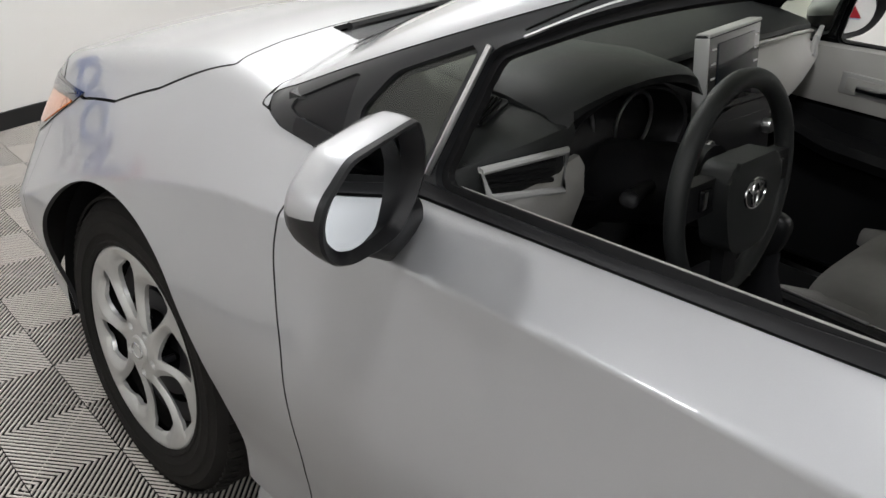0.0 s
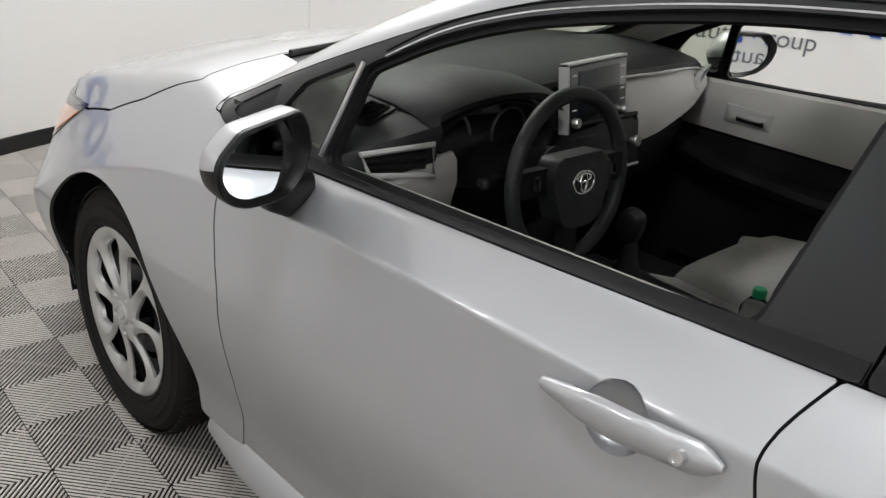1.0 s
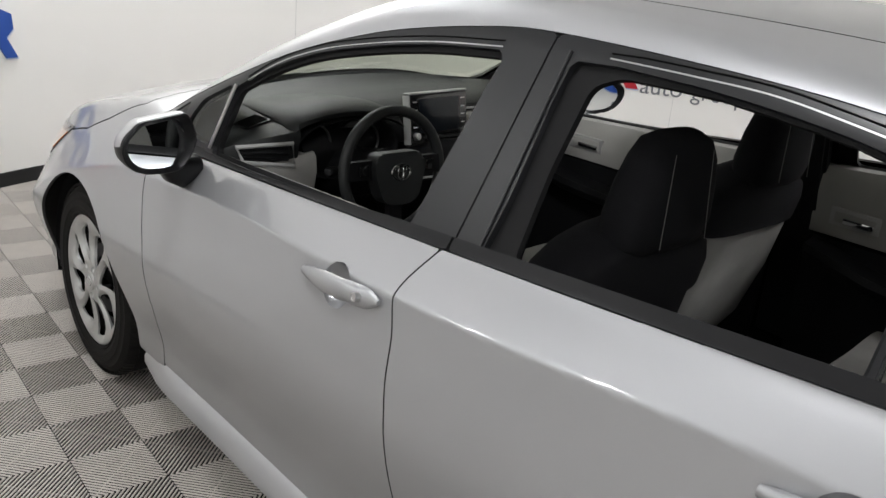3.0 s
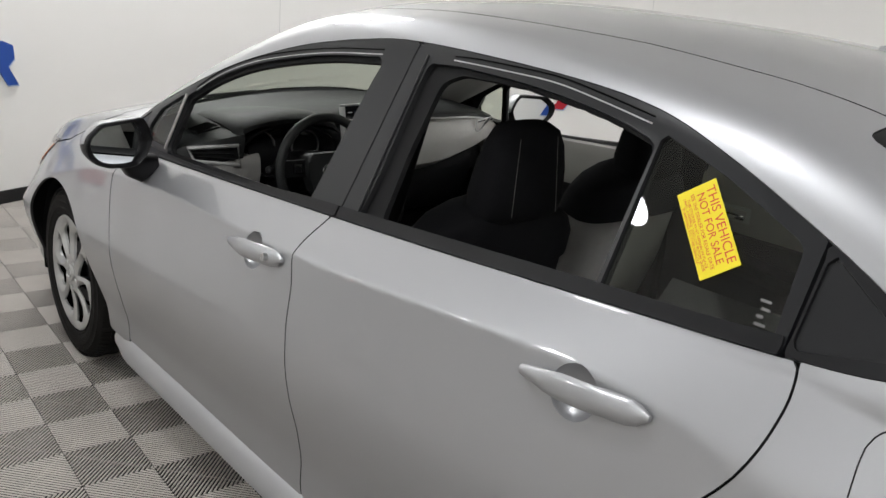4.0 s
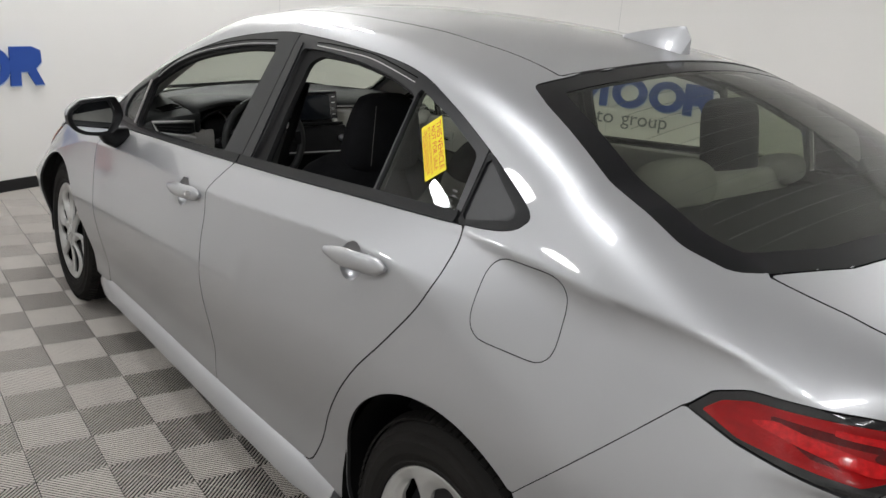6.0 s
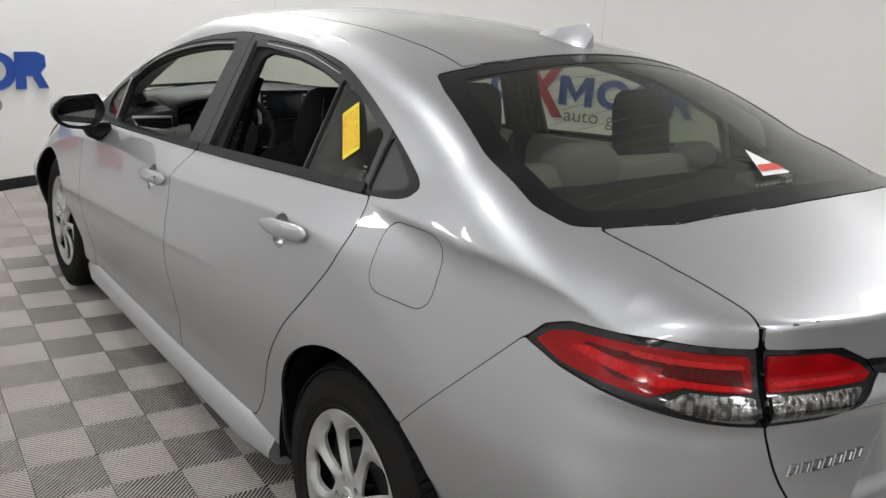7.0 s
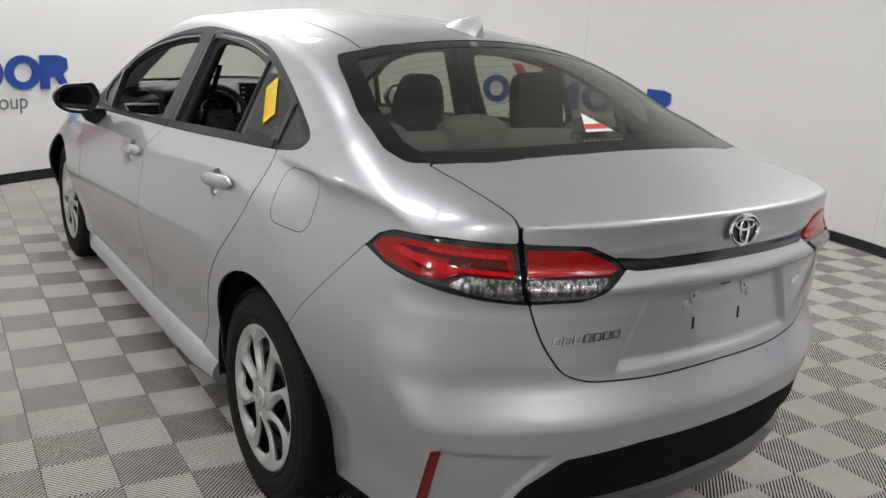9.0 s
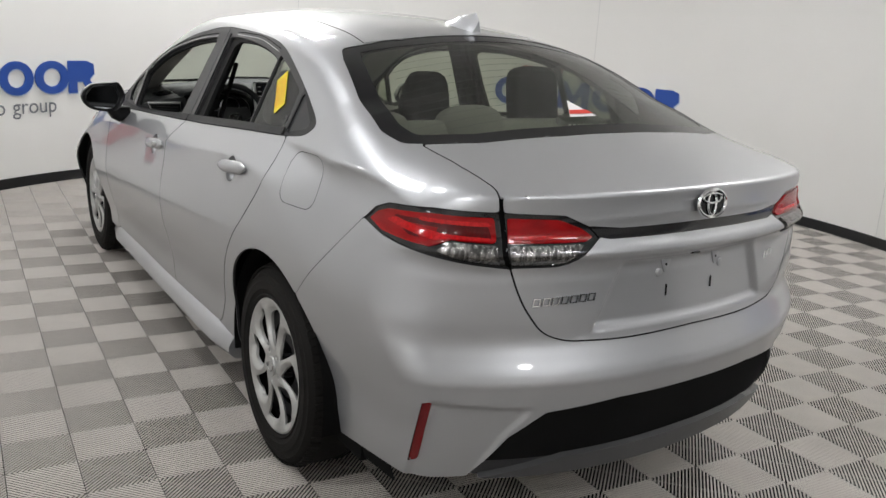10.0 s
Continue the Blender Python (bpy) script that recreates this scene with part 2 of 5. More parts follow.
# slab added under the ribs, its colour painting the gaps' shade
tagged(part("ground", box((12.6, 12.4, 0.05), (-0.45, -1.0, -0.04)), UNDER), "near-black slab under the tiles, coloured for shade between the ribs", kind="structure")

# a few stand where reflections place them; the rest are added fill lights
LAMPS = [(-3.75, 2.0), (-4.4, 3.9), (-1.6, -0.1), (-5.4, -0.9), (-2.7, -2.2), (-4.6, -3.0), (-5.5, -4.6), (-0.5, -4.6), (-0.3, -6.3), (1.0, -5.4), (-0.1, 3.25), (0.9, 3.25), (3.4, -1.4), (1.9, -2.3)]


def ceiling_lamp(x, y):
    ob = thing("ceiling_light", "lit round white ceiling light, most of the set added as fill", "lamp", pose(x, y, 3.3), "ceiling lights")
    part("frame", spun([(0.0, 0.0), (0.285, 0.0), (0.285, -0.04), (0.275, -0.046), (0.257, -0.046)], 40), WALL, ob)
    part("diffuser", spun([(0.255, -0.045), (0.245, -0.055), (0.17, -0.062), (0.0, -0.065)], 40), LAMP, ob, "glowing diffuser")
    return ob


first_lamp = ceiling_lamp(*LAMPS[0])
for x, y in LAMPS[1:]:
    copy_thing(first_lamp, pose(x, y, 3.3))


# -- body form: smooth curves along the car (y ahead, x right, z up, origin between the axles on the floor) --
def curve(pts):
    """A smooth curve through a few points, as a function of arrays."""
    xs, ys = np.array([p[0] for p in pts], float), np.array([p[1] for p in pts], float)
    h = np.diff(xs)
    d = np.diff(ys) / h
    m = np.empty(len(xs))
    m[0], m[-1] = d[0], d[-1]
    m[1:-1] = (d[:-1] * h[1:] + d[1:] * h[:-1]) / (h[1:] + h[:-1])

    def f(v):
        v = np.asarray(v, float)
        i = np.clip(np.searchsorted(xs, v) - 1, 0, len(h) - 1)
        t = (v - xs[i]) / h[i]
        t1 = np.clip(t, 0, 1)
        a = (1 + 2 * t1) * (1 - t1) ** 2 * ys[i] + t1 * (1 - t1) ** 2 * h[i] * m[i]
        b = t1 ** 2 * (3 - 2 * t1) * ys[i + 1] + t1 ** 2 * (t1 - 1) * h[i] * m[i + 1]
        return a + b + np.where(t < 0, t * h[i] * m[i], 0) + np.where(t > 1, (t - 1) * h[i] * m[i + 1], 0)
    return f


def smax(a, b, k):
    h = np.clip(0.5 + 0.5 * (a - b) / k, 0, 1)
    return b + (a - b) * h + k * h * (1 - h)


def smin(a, b, k):
    return -smax(-a, -b, k)


BELT_Z = curve([(-2.3, 1.03), (-1.8, 1.045), (-1.4, 1.036), (-1.2, 1.018), (-0.21, 0.933), (0.67, 0.886), (1.1, 0.86), (1.5, 0.77), (2.3, 0.6)])
BELT_X = curve([(-2.3, 0.66), (-1.8, 0.69), (-1.4, 0.715), (-1.2, 0.728), (-0.21, 0.735), (0.67, 0.735), (1.1, 0.735), (1.5, 0.745), (2.0, 0.66), (2.3, 0.55)])
LEAN = curve([(-2.3, 0.5), (-1.4, 0.56), (-0.9, 0.79), (-0.2, 0.93), (0.67, 0.98), (1.2, 0.82), (2.3, 0.5)])
WIDE = curve([(-2.3, 0.76), (-1.9, 0.80), (-1.57, 0.825), (-1.35, 0.836), (-0.9, 0.848), (-0.2, 0.857), (0.5, 0.857), (1.0, 0.862), (1.4, 0.866), (1.8, 0.835), (2.3, 0.72)])
LOW = curve([(0.1, -0.115), (0.2, -0.08), (0.27, -0.062), (0.36, -0.05), (0.45, -0.026), (0.55, -0.004), (0.62, 0.0), (0.7, -0.012), (0.78, -0.029), (0.83, -0.039), (0.873, -0.047), (1.1, -0.09)])
CREASE_Z = curve([(-2.3, 0.97), (-1.9, 0.975), (-1.58, 0.976), (-1.26, 0.961), (-0.82, 0.927), (-0.1, 0.864), (0.5, 0.82), (1.0, 0.79), (1.5, 0.74), (2.3, 0.62)])
TAIL = curve([(0.1, 2.16), (0.2, 2.2), (0.36, 2.255), (0.48, 2.284), (0.54, 2.297), (0.555, 2.3), (0.572, 2.296), (0.61, 2.276), (0.64, 2.26), (0.7, 2.254), (0.79, 2.249), (0.828, 2.25), (0.842, 2.258), (0.858, 2.275), (0.866, 2.277), (0.874, 2.274), (0.893, 2.259), (0.905, 2.252), (0.925, 2.248), (0.97, 2.25), (1.03, 2.252), (1.2, 2.12)])
DECK = curve([(-2.4, 0.985), (-2.25, 1.01), (-2.14, 1.036), (-2.0, 1.064), (-1.8, 1.09), (-1.5, 1.10), (-1.3, 1.04), (-1.1, 1.005), (-0.2, 0.938), (0.67, 0.89), (0.95, 0.93), (1.2, 0.968), (1.5, 0.925), (1.9, 0.835), (2.15, 0.75), (2.3, 0.66)])
DECK_CROWN = curve([(-2.4, 0.07), (-2.1, 0.075), (-1.8, 0.09), (-1.4, 0.03), (-1.1, 0.0), (0.67, 0.0), (0.95, 0.05), (1.2, 0.12), (1.5, 0.15), (2.2, 0.2)])
ROOF = curve([(-2.6, 0.71), (-2.0, 1.02), (-1.86, 1.092), (-1.6, 1.205), (-1.35, 1.296), (-1.2, 1.334), (-0.9, 1.371), (-0.5, 1.394), (-0.1, 1.396), (0.2, 1.371), (0.5, 1.285), (0.8, 1.16), (1.1, 1.01), (1.5, 0.8)])
RAIL_LEAN = curve([(-1.8, 0.55), (-1.3, 0.5), (-0.95, 0.468), (-0.2, 0.455), (0.3, 0.4), (0.63, 0.33), (1.1, 0.25)])


def shoulder(d, lean):
    """How far the side swells out at d below the belt: a convex strip, then straight."""
    q = np.where(d < 0.09, np.maximum(d, 0) ** 2, 0.18 * d - 0.0081)
    return (lean + 0.02) * d - 0.4 * q


def body_form(x, y, z):
    """Below nought inside the body."""
    x = np.abs(x)
    zb, xb = BELT_Z(y), BELT_X(y)
    side = smax(x - WIDE(y) - LOW(z * 0.873 / CREASE_Z(y)), x - xb - shoulder(zb - z, LEAN(y)), 0.0025 + 0.05 * np.clip((-1.05 - y) * 1.6, 0, 1) ** 2)
    nose = y - 2.28 + 0.55 * np.maximum(x - 0.15, 0) ** 2 * 1.3
    low = np.clip((0.76 - z) / 0.16, 0, 1)
    low = low * low * (3 - 2 * low)
    tail = -y - TAIL(z) + (0.30 + 0.07 * low) * x ** 3 + 0.05 * x ** 2
    side = smax(side, tail, 0.16 - 0.1 * low)
    side = smax(side, nose, 0.15)
    deck = z - DECK(y) + DECK_CROWN(y) * x ** 2
    crisp = np.clip((y + 2.19) / 0.2, 0, 1)
    lower = smax(side, deck, 0.012 + 0.018 * crisp + 0.085 * np.clip((-1.2 - y) * 2, 0, 1) * crisp)
    bow = y + 0.10 * x ** 2 * np.clip(y * 2 + 0.2, -1, 1) * np.where(y > 0, 1.6, 1.0)
    roof = z - ROOF(bow) + 0.21 * x ** 2
    rail = x - xb - 0.004 + (z - zb) * RAIL_LEAN(y)
    cabin = smax(smax(rail, roof * 0.9, 0.05), zb - 0.03 - z, 0.01)
    return smin(lower, cabin, 0.006 + 0.09 * np.clip((-1.28 - y) * 3, 0, 1))


def cast(o, d, near=0.0, far=2.6, steps=60):
    """Where rays from inside (o + t d) leave the body."""
    o, d = np.broadcast_arrays(o, d)
    lo = np.full(o.shape[:-1], near)
    hi = np.full(o.shape[:-1], far)
    # march to the first crossing, then halve
    t = np.full(o.shape[:-1], near)
    found = np.zeros(o.shape[:-1], bool)
    for s in np.linspace(near, far, steps)[1:]:
        p = o + d * s
        out = (body_form(p[..., 0], p[..., 1], p[..., 2]) > 0) & ~found
        hi[out] = s
        found |= out
        lo[~found] = s
    for _ in range(24):
        mid = (lo + hi) / 2
        p = o + d * mid[..., None]
        out = body_form(p[..., 0], p[..., 1], p[..., 2]) > 0
        hi = np.where(out, mid, hi)
        lo = np.where(out, lo, mid)
    return o + d * lo[..., None]
# -- end of body form --


# ---- skins cut from the body form ----
def slope(P):
    """Outward unit normals of the form at the points."""
    e = 0.0012
    x, y, z = P[..., 0], P[..., 1], P[..., 2]
    g = np.stack([body_form(x + e, y, z) - body_form(x - e, y, z), body_form(x, y + e, z) - body_form(x, y - e, z), body_form(x, y, z + e) - body_form(x, y, z - e)], -1)
    return g / np.maximum(np.linalg.norm(g, axis=-1, keepdims=True), 1e-9)


def inside(u, v, outline):
    """Signed distance to a closed outline in a plane, above nought inside."""
    pts = np.array(outline, float)
    d = np.full(u.shape, 1e9)
    odd = np.zeros(u.shape, bool)
    for (x0, y0), (x1, y1) in zip(pts, np.roll(pts, -1, 0)):
        ex, ey = x1 - x0, y1 - y0
        t = np.clip(((u - x0) * ex + (v - y0) * ey) / (ex * ex + ey * ey + 1e-12), 0, 1)
        d = np.minimum(d, np.hypot(u - x0 - t * ex, v - y0 - t * ey))
        cross = ((y0 > v) != (y1 > v)) & (u < (x1 - x0) * (v - y0) / (y1 - y0 + 1e-12) + x0)
        odd ^= cross
    return np.where(odd, d, -d)


def rounded(outline, r, n=5):
    """The outline with its corners rounded."""
    out = []
    k = len(outline)
    for i in range(k):
        p, a, b = (Vector(outline[j % k]) for j in (i, i - 1, i + 1))
        ra = min(r, (a - p).length * 0.45, (b - p).length * 0.45)
        s, e = p + (a - p).normalized() * ra, p + (b - p).normalized() * ra
        for j in range(n + 1):
            t = j / n
            out.append(tuple(s * (1 - t) ** 2 + p * 2 * t * (1 - t) + e * t * t))
    return out


def sweep(x):
    """How far the far half of the car stands ahead of the near half."""
    return 0.07 * (np.sqrt(x * x + 0.0225) + x)


def sweep_rate(x):
    return 0.07 * (x / np.sqrt(x * x + 0.0225) + 1)


class Skin:
    def __init__(self, P, N=None):
        self.P = P
        self.sweep = N is None
        self.N = slope(P) if N is None else N
        self.x, self.y, self.z = P[..., 0], P[..., 1], P[..., 2]
        self.a = np.abs(self.x)
        # way round the tail, in metres at 0.75 m from the turning point
        self.u = 0.75 * np.arctan2(self.a, -(self.y + 1.5))

    def cut(self, name, field, material, parent, label="", sink=0.0, flange=0.009, dish=None):
        """The piece of skin where field is above nought, as a mesh part with its edges turned in."""
        P, N = self.P, self.N
        if sink:
            P = P - N * sink
        if dish is not None:
            P = P - N * dish[..., None]
            n2 = np.cross(np.gradient(P, axis=0), np.gradient(P, axis=1))
            n2 = n2 / np.maximum(np.linalg.norm(n2, axis=-1, keepdims=True), 1e-12)
            N = n2 * np.sign((n2 * N).sum(-1, keepdims=True))
        ni, nj = field.shape
        keep = field > 0
        full = keep[:-1, :-1] & keep[1:, :-1] & keep[1:, 1:] & keep[:-1, 1:]
        some = (keep[:-1, :-1] | keep[1:, :-1] | keep[1:, 1:] | keep[:-1, 1:]) & ~full
        ids = {}
        verts, norms, faces, rim = [], [], [], []

        def at(i, j):
            k = (i, j)
            if k not in ids:
                ids[k] = len(verts)
                verts.append(P[i, j])
                norms.append(N[i, j])
            return ids[k]

        def between(p, q):
            k = (p, q) if p < q else (q, p)
            if k not in ids:
                f0, f1 = field[k[0]], field[k[1]]
                t = f0 / (f0 - f1)
                ids[k] = len(verts)
                verts.append(P[k[0]] * (1 - t) + P[k[1]] * t)
                n = N[k[0]] * (1 - t) + N[k[1]] * t
                norms.append(n / np.linalg.norm(n))
            return ids[k]

        for i, j in zip(*np.nonzero(full)):
            faces.append((at(i, j), at(i + 1, j), at(i + 1, j + 1), at(i, j + 1)))
        for i, j in zip(*np.nonzero(some)):
            c = [(i, j), (i + 1, j), (i + 1, j + 1), (i, j + 1)]
            poly, cutv = [], []
            for k in range(4):
                p, q = c[k], c[(k + 1) % 4]
                if keep[p]:
                    poly.append(at(*p))
                if keep[p] != keep[q]:
                    v = between(p, q)
                    poly.append(v)
                    cutv.append((v, keep[p]))
            poly = [v for n_, v in enumerate(poly) if v != poly[n_ - 1]]
            if len(poly) > 2:
                faces.append(tuple(poly))
            if len(cutv) == 2 and cutv[0][0] != cutv[1][0]:
                rim.append((cutv[0][0], cutv[1][0]) if cutv[0][1] else (cutv[1][0], cutv[0][0]))
        if not faces:
            return None
        V = np.array(verts)
        f0 = faces[len(faces) // 2]
        fn = np.cross(V[f0[1]] - V[f0[0]], V[f0[2]] - V[f0[0]])
        if fn @ norms[f0[0]] < 0:
            faces = [f[::-1] for f in faces]
            rim = [r[::-1] for r in rim]
        body_faces = len(faces)
        if flange:
            edge = {}
            for a, b in rim:
                for v in (a, b):
                    if v not in edge:
                        edge[v] = (len(verts), len(verts) + 1)
                        verts.append(verts[v])
                        verts.append(verts[v] - norms[v] * flange)
                        norms += [norms[v], norms[v]]
                d = np.cross(norms[a], np.array(verts[b]) - np.array(verts[a]))
                d = -d / max(np.linalg.norm(d), 1e-9)
                for v in (a, b):
                    for w in edge[v]:
                        norms[w] = 0.25 * norms[v] + d
                faces.append((edge[a][0], edge[a][1], edge[b][1], edge[b][0]))
        verts, norms = np.array(verts), np.array(norms)
        if self.sweep:
            norms[:, 0] -= sweep_rate(verts[:, 0]) * norms[:, 1]
            verts[:, 1] += sweep(verts[:, 0])
        norms = norms / np.maximum(np.linalg.norm(norms, axis=1, keepdims=True), 1e-9)
        me = mesh_of(name, verts, faces, material, True, norms)
        if self.sweep:
            me["swept"] = True
        if material is PAINT and flange:
            # turned-in edges near-black: gap shade put into their colour, with the seals
            me.materials.append(GAP_SHADE)
            index = np.zeros(len(faces), np.int32)
            index[body_faces:] = [0 if any(math.hypot(verts[f[0]][1] - y, verts[f[0]][2] - z) < 0.055 for y, z in CUPS) or (verts[f[0]][1] < -2.0 and abs(verts[f[0]][2] - 1.0145 + 0.075 * verts[f[0]][0] ** 2) < 0.012) else 1 for f in faces[body_faces:]]
            me.polygons.foreach_set("material_index", index)
        return part(name, me, None, parent, label)


def least(*fields):
    return np.minimum.reduce(fields)


ys = np.linspace(-2.24, 2.27, 400)
ph = np.radians(np.linspace(-24, 90, 230))
o = np.zeros((len(ys), len(ph), 3))
o[..., 1], o[..., 2] = ys[:, None], 0.5
d = np.stack(np.broadcast_arrays(-np.cos(ph)[None], np.zeros((len(ys), 1)), np.sin(ph)[None]), -1)
half = cast(o, d)
half[:, -1, 0] = 0
SIDE = Skin(np.concatenate([half, (half * (-1, 1, 1))[:, -2::-1]], 1))
th = np.radians(np.linspace(0, 102, 190))
zs = np.concatenate([np.linspace(0.15, 0.53, 50), np.linspace(0.535, 0.58, 14), np.linspace(0.586, 0.82, 34), np.linspace(0.825, 0.91, 30), np.linspace(0.914, 0.985, 14), np.linspace(0.988, 1.07, 34)])
o = np.zeros((len(th), len(zs), 3))
o[..., 1], o[..., 2] = -1.5, zs[None]
d = np.stack(np.broadcast_arrays(-np.sin(th)[:, None], -np.cos(th)[:, None], np.zeros((1, len(zs)))), -1)
half = cast(o, d)
half[0, :, 0] = 0
REAR = Skin(np.concatenate([half[::-1], (half * (-1, 1, 1))[1:]], 0))



def smooth(path, n=5):
    """An open line through the points, bent smoothly."""
    p = [Vector(q) for q in path]
    p = [p[0] * 2 - p[1]] + p + [p[-1] * 2 - p[-2]]
    out = []
    for a, b, c_, d_ in zip(p, p[1:], p[2:], p[3:]):
        for k in range(n):
            t = k / n
            out.append(tuple(0.5 * (2 * b + (c_ - a) * t + (2 * a - 5 * b + 4 * c_ - d_) * t * t + (3 * b - a - 3 * c_ + d_) * t ** 3)))
    return out + [tuple(path[-1])]


# outlines in side view (along, up)
FRONT_GAP = smooth([(0.81, 0.245), (0.79, 0.33), (0.774, 0.45), (0.78, 0.52), (0.80, 0.60), (0.832, 0.67), (0.859, 0.735), (0.864, 0.79), (0.86, 0.872)])
SPLIT = smooth([(-0.228, 0.94), (-0.192, 0.857), (-0.212, 0.78), (-0.224, 0.70), (-0.242, 0.63), (-0.262, 0.49), (-0.257, 0.42), (-0.232, 0.315), (-0.228, 0.245)])
REAR_GAP = smooth([(-1.262, 1.02), (-1.272, 0.955), (-1.248, 0.865), (-1.16, 0.75), (-1.055, 0.635), (-0.945, 0.495), (-0.85, 0.34), (-0.8, 0.282), (-0.74, 0.268)])
BELT = smooth([(0.965, 0.873), (0.878, 0.87), (0.75, 0.868), (-0.24, 0.93), (-0.926, 0.985), (-1.242, 1.009), (-1.35, 1.022), (-1.4, 1.036)])
CROWN = smooth([(-1.42, 1.056), (-1.405, 1.072), (-1.345, 1.103), (-1.242, 1.15), (-1.074, 1.217), (-0.903, 1.266), (-0.66, 1.289), (-0.27, 1.300), (-0.085, 1.287), (0.13, 1.253), (0.3, 1.21), (0.43, 1.169), (0.53, 1.13), (0.64, 1.083), (0.74, 1.039), (0.86, 0.985), (0.98, 0.929), (1.03, 0.908), (1.036, 0.898), (1.01, 0.883)])
FRONT_DOOR = FRONT_GAP + [(0.75, 0.9)] + SPLIT
REAR_DOOR = SPLIT[::-1] + [(-0.24, 0.96), (-0.926, 1.01), (-1.242, 1.03)] + REAR_GAP
WINDOWS = BELT + CROWN
FRONT_OPEN = [(0.645, 0.897)] + smooth([(0.615, 1.05), (0.49, 1.115), (0.36, 1.163), (0.203, 1.2), (0.02, 1.23), (-0.17, 1.247)]) + [(-0.158, 1.21), (-0.112, 0.939)]
REAR_OPEN = [(-0.374, 0.957), (-0.368, 1.1), (-0.378, 1.235)] + smooth([(-0.43, 1.256), (-0.58, 1.257), (-0.696, 1.25), (-0.82, 1.236), (-0.928, 1.214)]) + [(-0.928, 0.996)]
QUARTER_PANE = [(-0.942, 1.234), (-1.073, 1.194), (-1.212, 1.138), (-1.222, 1.02), (-0.944, 0.998)]
QUARTER_COVER = [(-1.247, 1.14), (-1.309, 1.103), (-1.374, 1.064), (-1.381, 1.047), (-1.247, 1.019)]
SEAL_REAR = [(-0.312, 0.95), (-0.322, 1.04), (-0.324, 1.2), (-0.33, 1.263), (-0.42, 1.268), (-0.58, 1.264), (-0.75, 1.248), (-0.9, 1.222), (-0.9, 0.99)]
FRONT_PANE = [(0.675, 0.905), (0.64, 1.062), (0.765, 1.0), (0.81, 0.94), (0.80, 0.905)]
SAIL = [(0.835, 0.89), (0.832, 0.985), (0.958, 0.917), (0.963, 0.903), (0.89, 0.888)]
FUEL = rounded([(-1.366, 0.985), (-1.565, 0.995), (-1.585, 0.85), (-1.382, 0.843)], 0.05)
ARCHES = ((1.335, 0.305, 0.362), (-1.345, 0.315, 0.366))
# outlines round the tail (metres round, up)
LAMP_OUT = [(0.873, 0.886), (0.84, 0.922), (0.796, 0.941), (0.67, 0.957), (0.543, 0.962), (0.52, 0.832), (0.6, 0.842), (0.698, 0.856), (0.8, 0.868)]
LAMP_IN = [(0.537, 0.962), (0.41, 0.955), (0.355, 0.928), (0.326, 0.9), (0.395, 0.84), (0.42, 0.833), (0.513, 0.832)]
LID_EDGE = [(0.54, 1.2), (0.54, 0.962), (0.516, 0.83), (0.484, 0.739), (0.438, 0.668), (0.386, 0.647), (0.24, 0.64), (0.0, 0.645), (-0.2, 0.645), (-0.2, 1.2)]
BUMP_EDGE = [(0.873, 0.888), (0.98, 0.771), (1.135, 0.601), (1.2, 0.55), (1.4, 0.5), (1.4, 0.1), (-0.2, 0.1), (-0.2, 0.8), (0.5, 0.835), (0.516, 0.831), (0.6, 0.842), (0.698, 0.856), (0.8, 0.868)]
GARNISH = [(0.357, 0.929), (0.327, 0.901), (0.30, 0.896), (0.0, 0.898), (-0.2, 0.898), (-0.2, 0.922), (0.0, 0.922), (0.27, 0.92)]
# outlines from above (out, along)
HOOD = [(-0.2, 1.215), (0.445, 1.212), (0.571, 1.203), (0.676, 1.177), (0.70, 1.256), (0.726, 1.35), (0.745, 1.49), (0.732, 1.66), (0.69, 1.864), (0.6, 2.02), (0.4, 2.16), (-0.2, 2.2)]
SCREEN = [(-0.2, 0.335), (0.3, 0.315), (0.452, 0.27), (0.478, 0.42), (0.52, 0.75), (0.55, 0.98), (0.53, 1.06), (0.4, 1.11), (-0.2, 1.135)]
COWL = [(-0.2, 1.10), (0.3, 1.09), (0.43, 1.06), (0.47, 1.12), (0.46, 1.2), (0.4, 1.207), (-0.2, 1.21)]
ROOFTOP = [(-0.2, 0.325), (0.3, 0.305), (0.44, 0.262), (0.425, -0.1), (0.415, -0.74), (0.43, -1.01), (0.448, -1.19), (0.3, -1.208), (-0.2, -1.218)]
REAR_PANE = rounded([(-0.3, -1.226), (0.3, -1.216), (0.528, -1.195), (0.562, -1.28), (0.618, -1.504), (0.648, -1.70), (0.632, -1.79), (0.595, -1.822), (0.452, -1.878), (0.2, -1.906), (-0.3, -1.914)], 0.02)
LID_TOP = [(-0.2, -1.918), (0.2, -1.91), (0.452, -1.882), (0.598, -1.826), (0.585, -1.95), (0.585, -2.08), (0.584, -2.134), (0.59, -2.166), (0.6, -2.5), (-0.2, -2.5)]


def lip(s):
    return s.z - (1.0145 - 0.075 * s.a ** 2)


def arch(s, r=0.0):
    return least(*[np.hypot(s.y - y, s.z - z) - (rad + r) for y, z, rad in ARCHES])


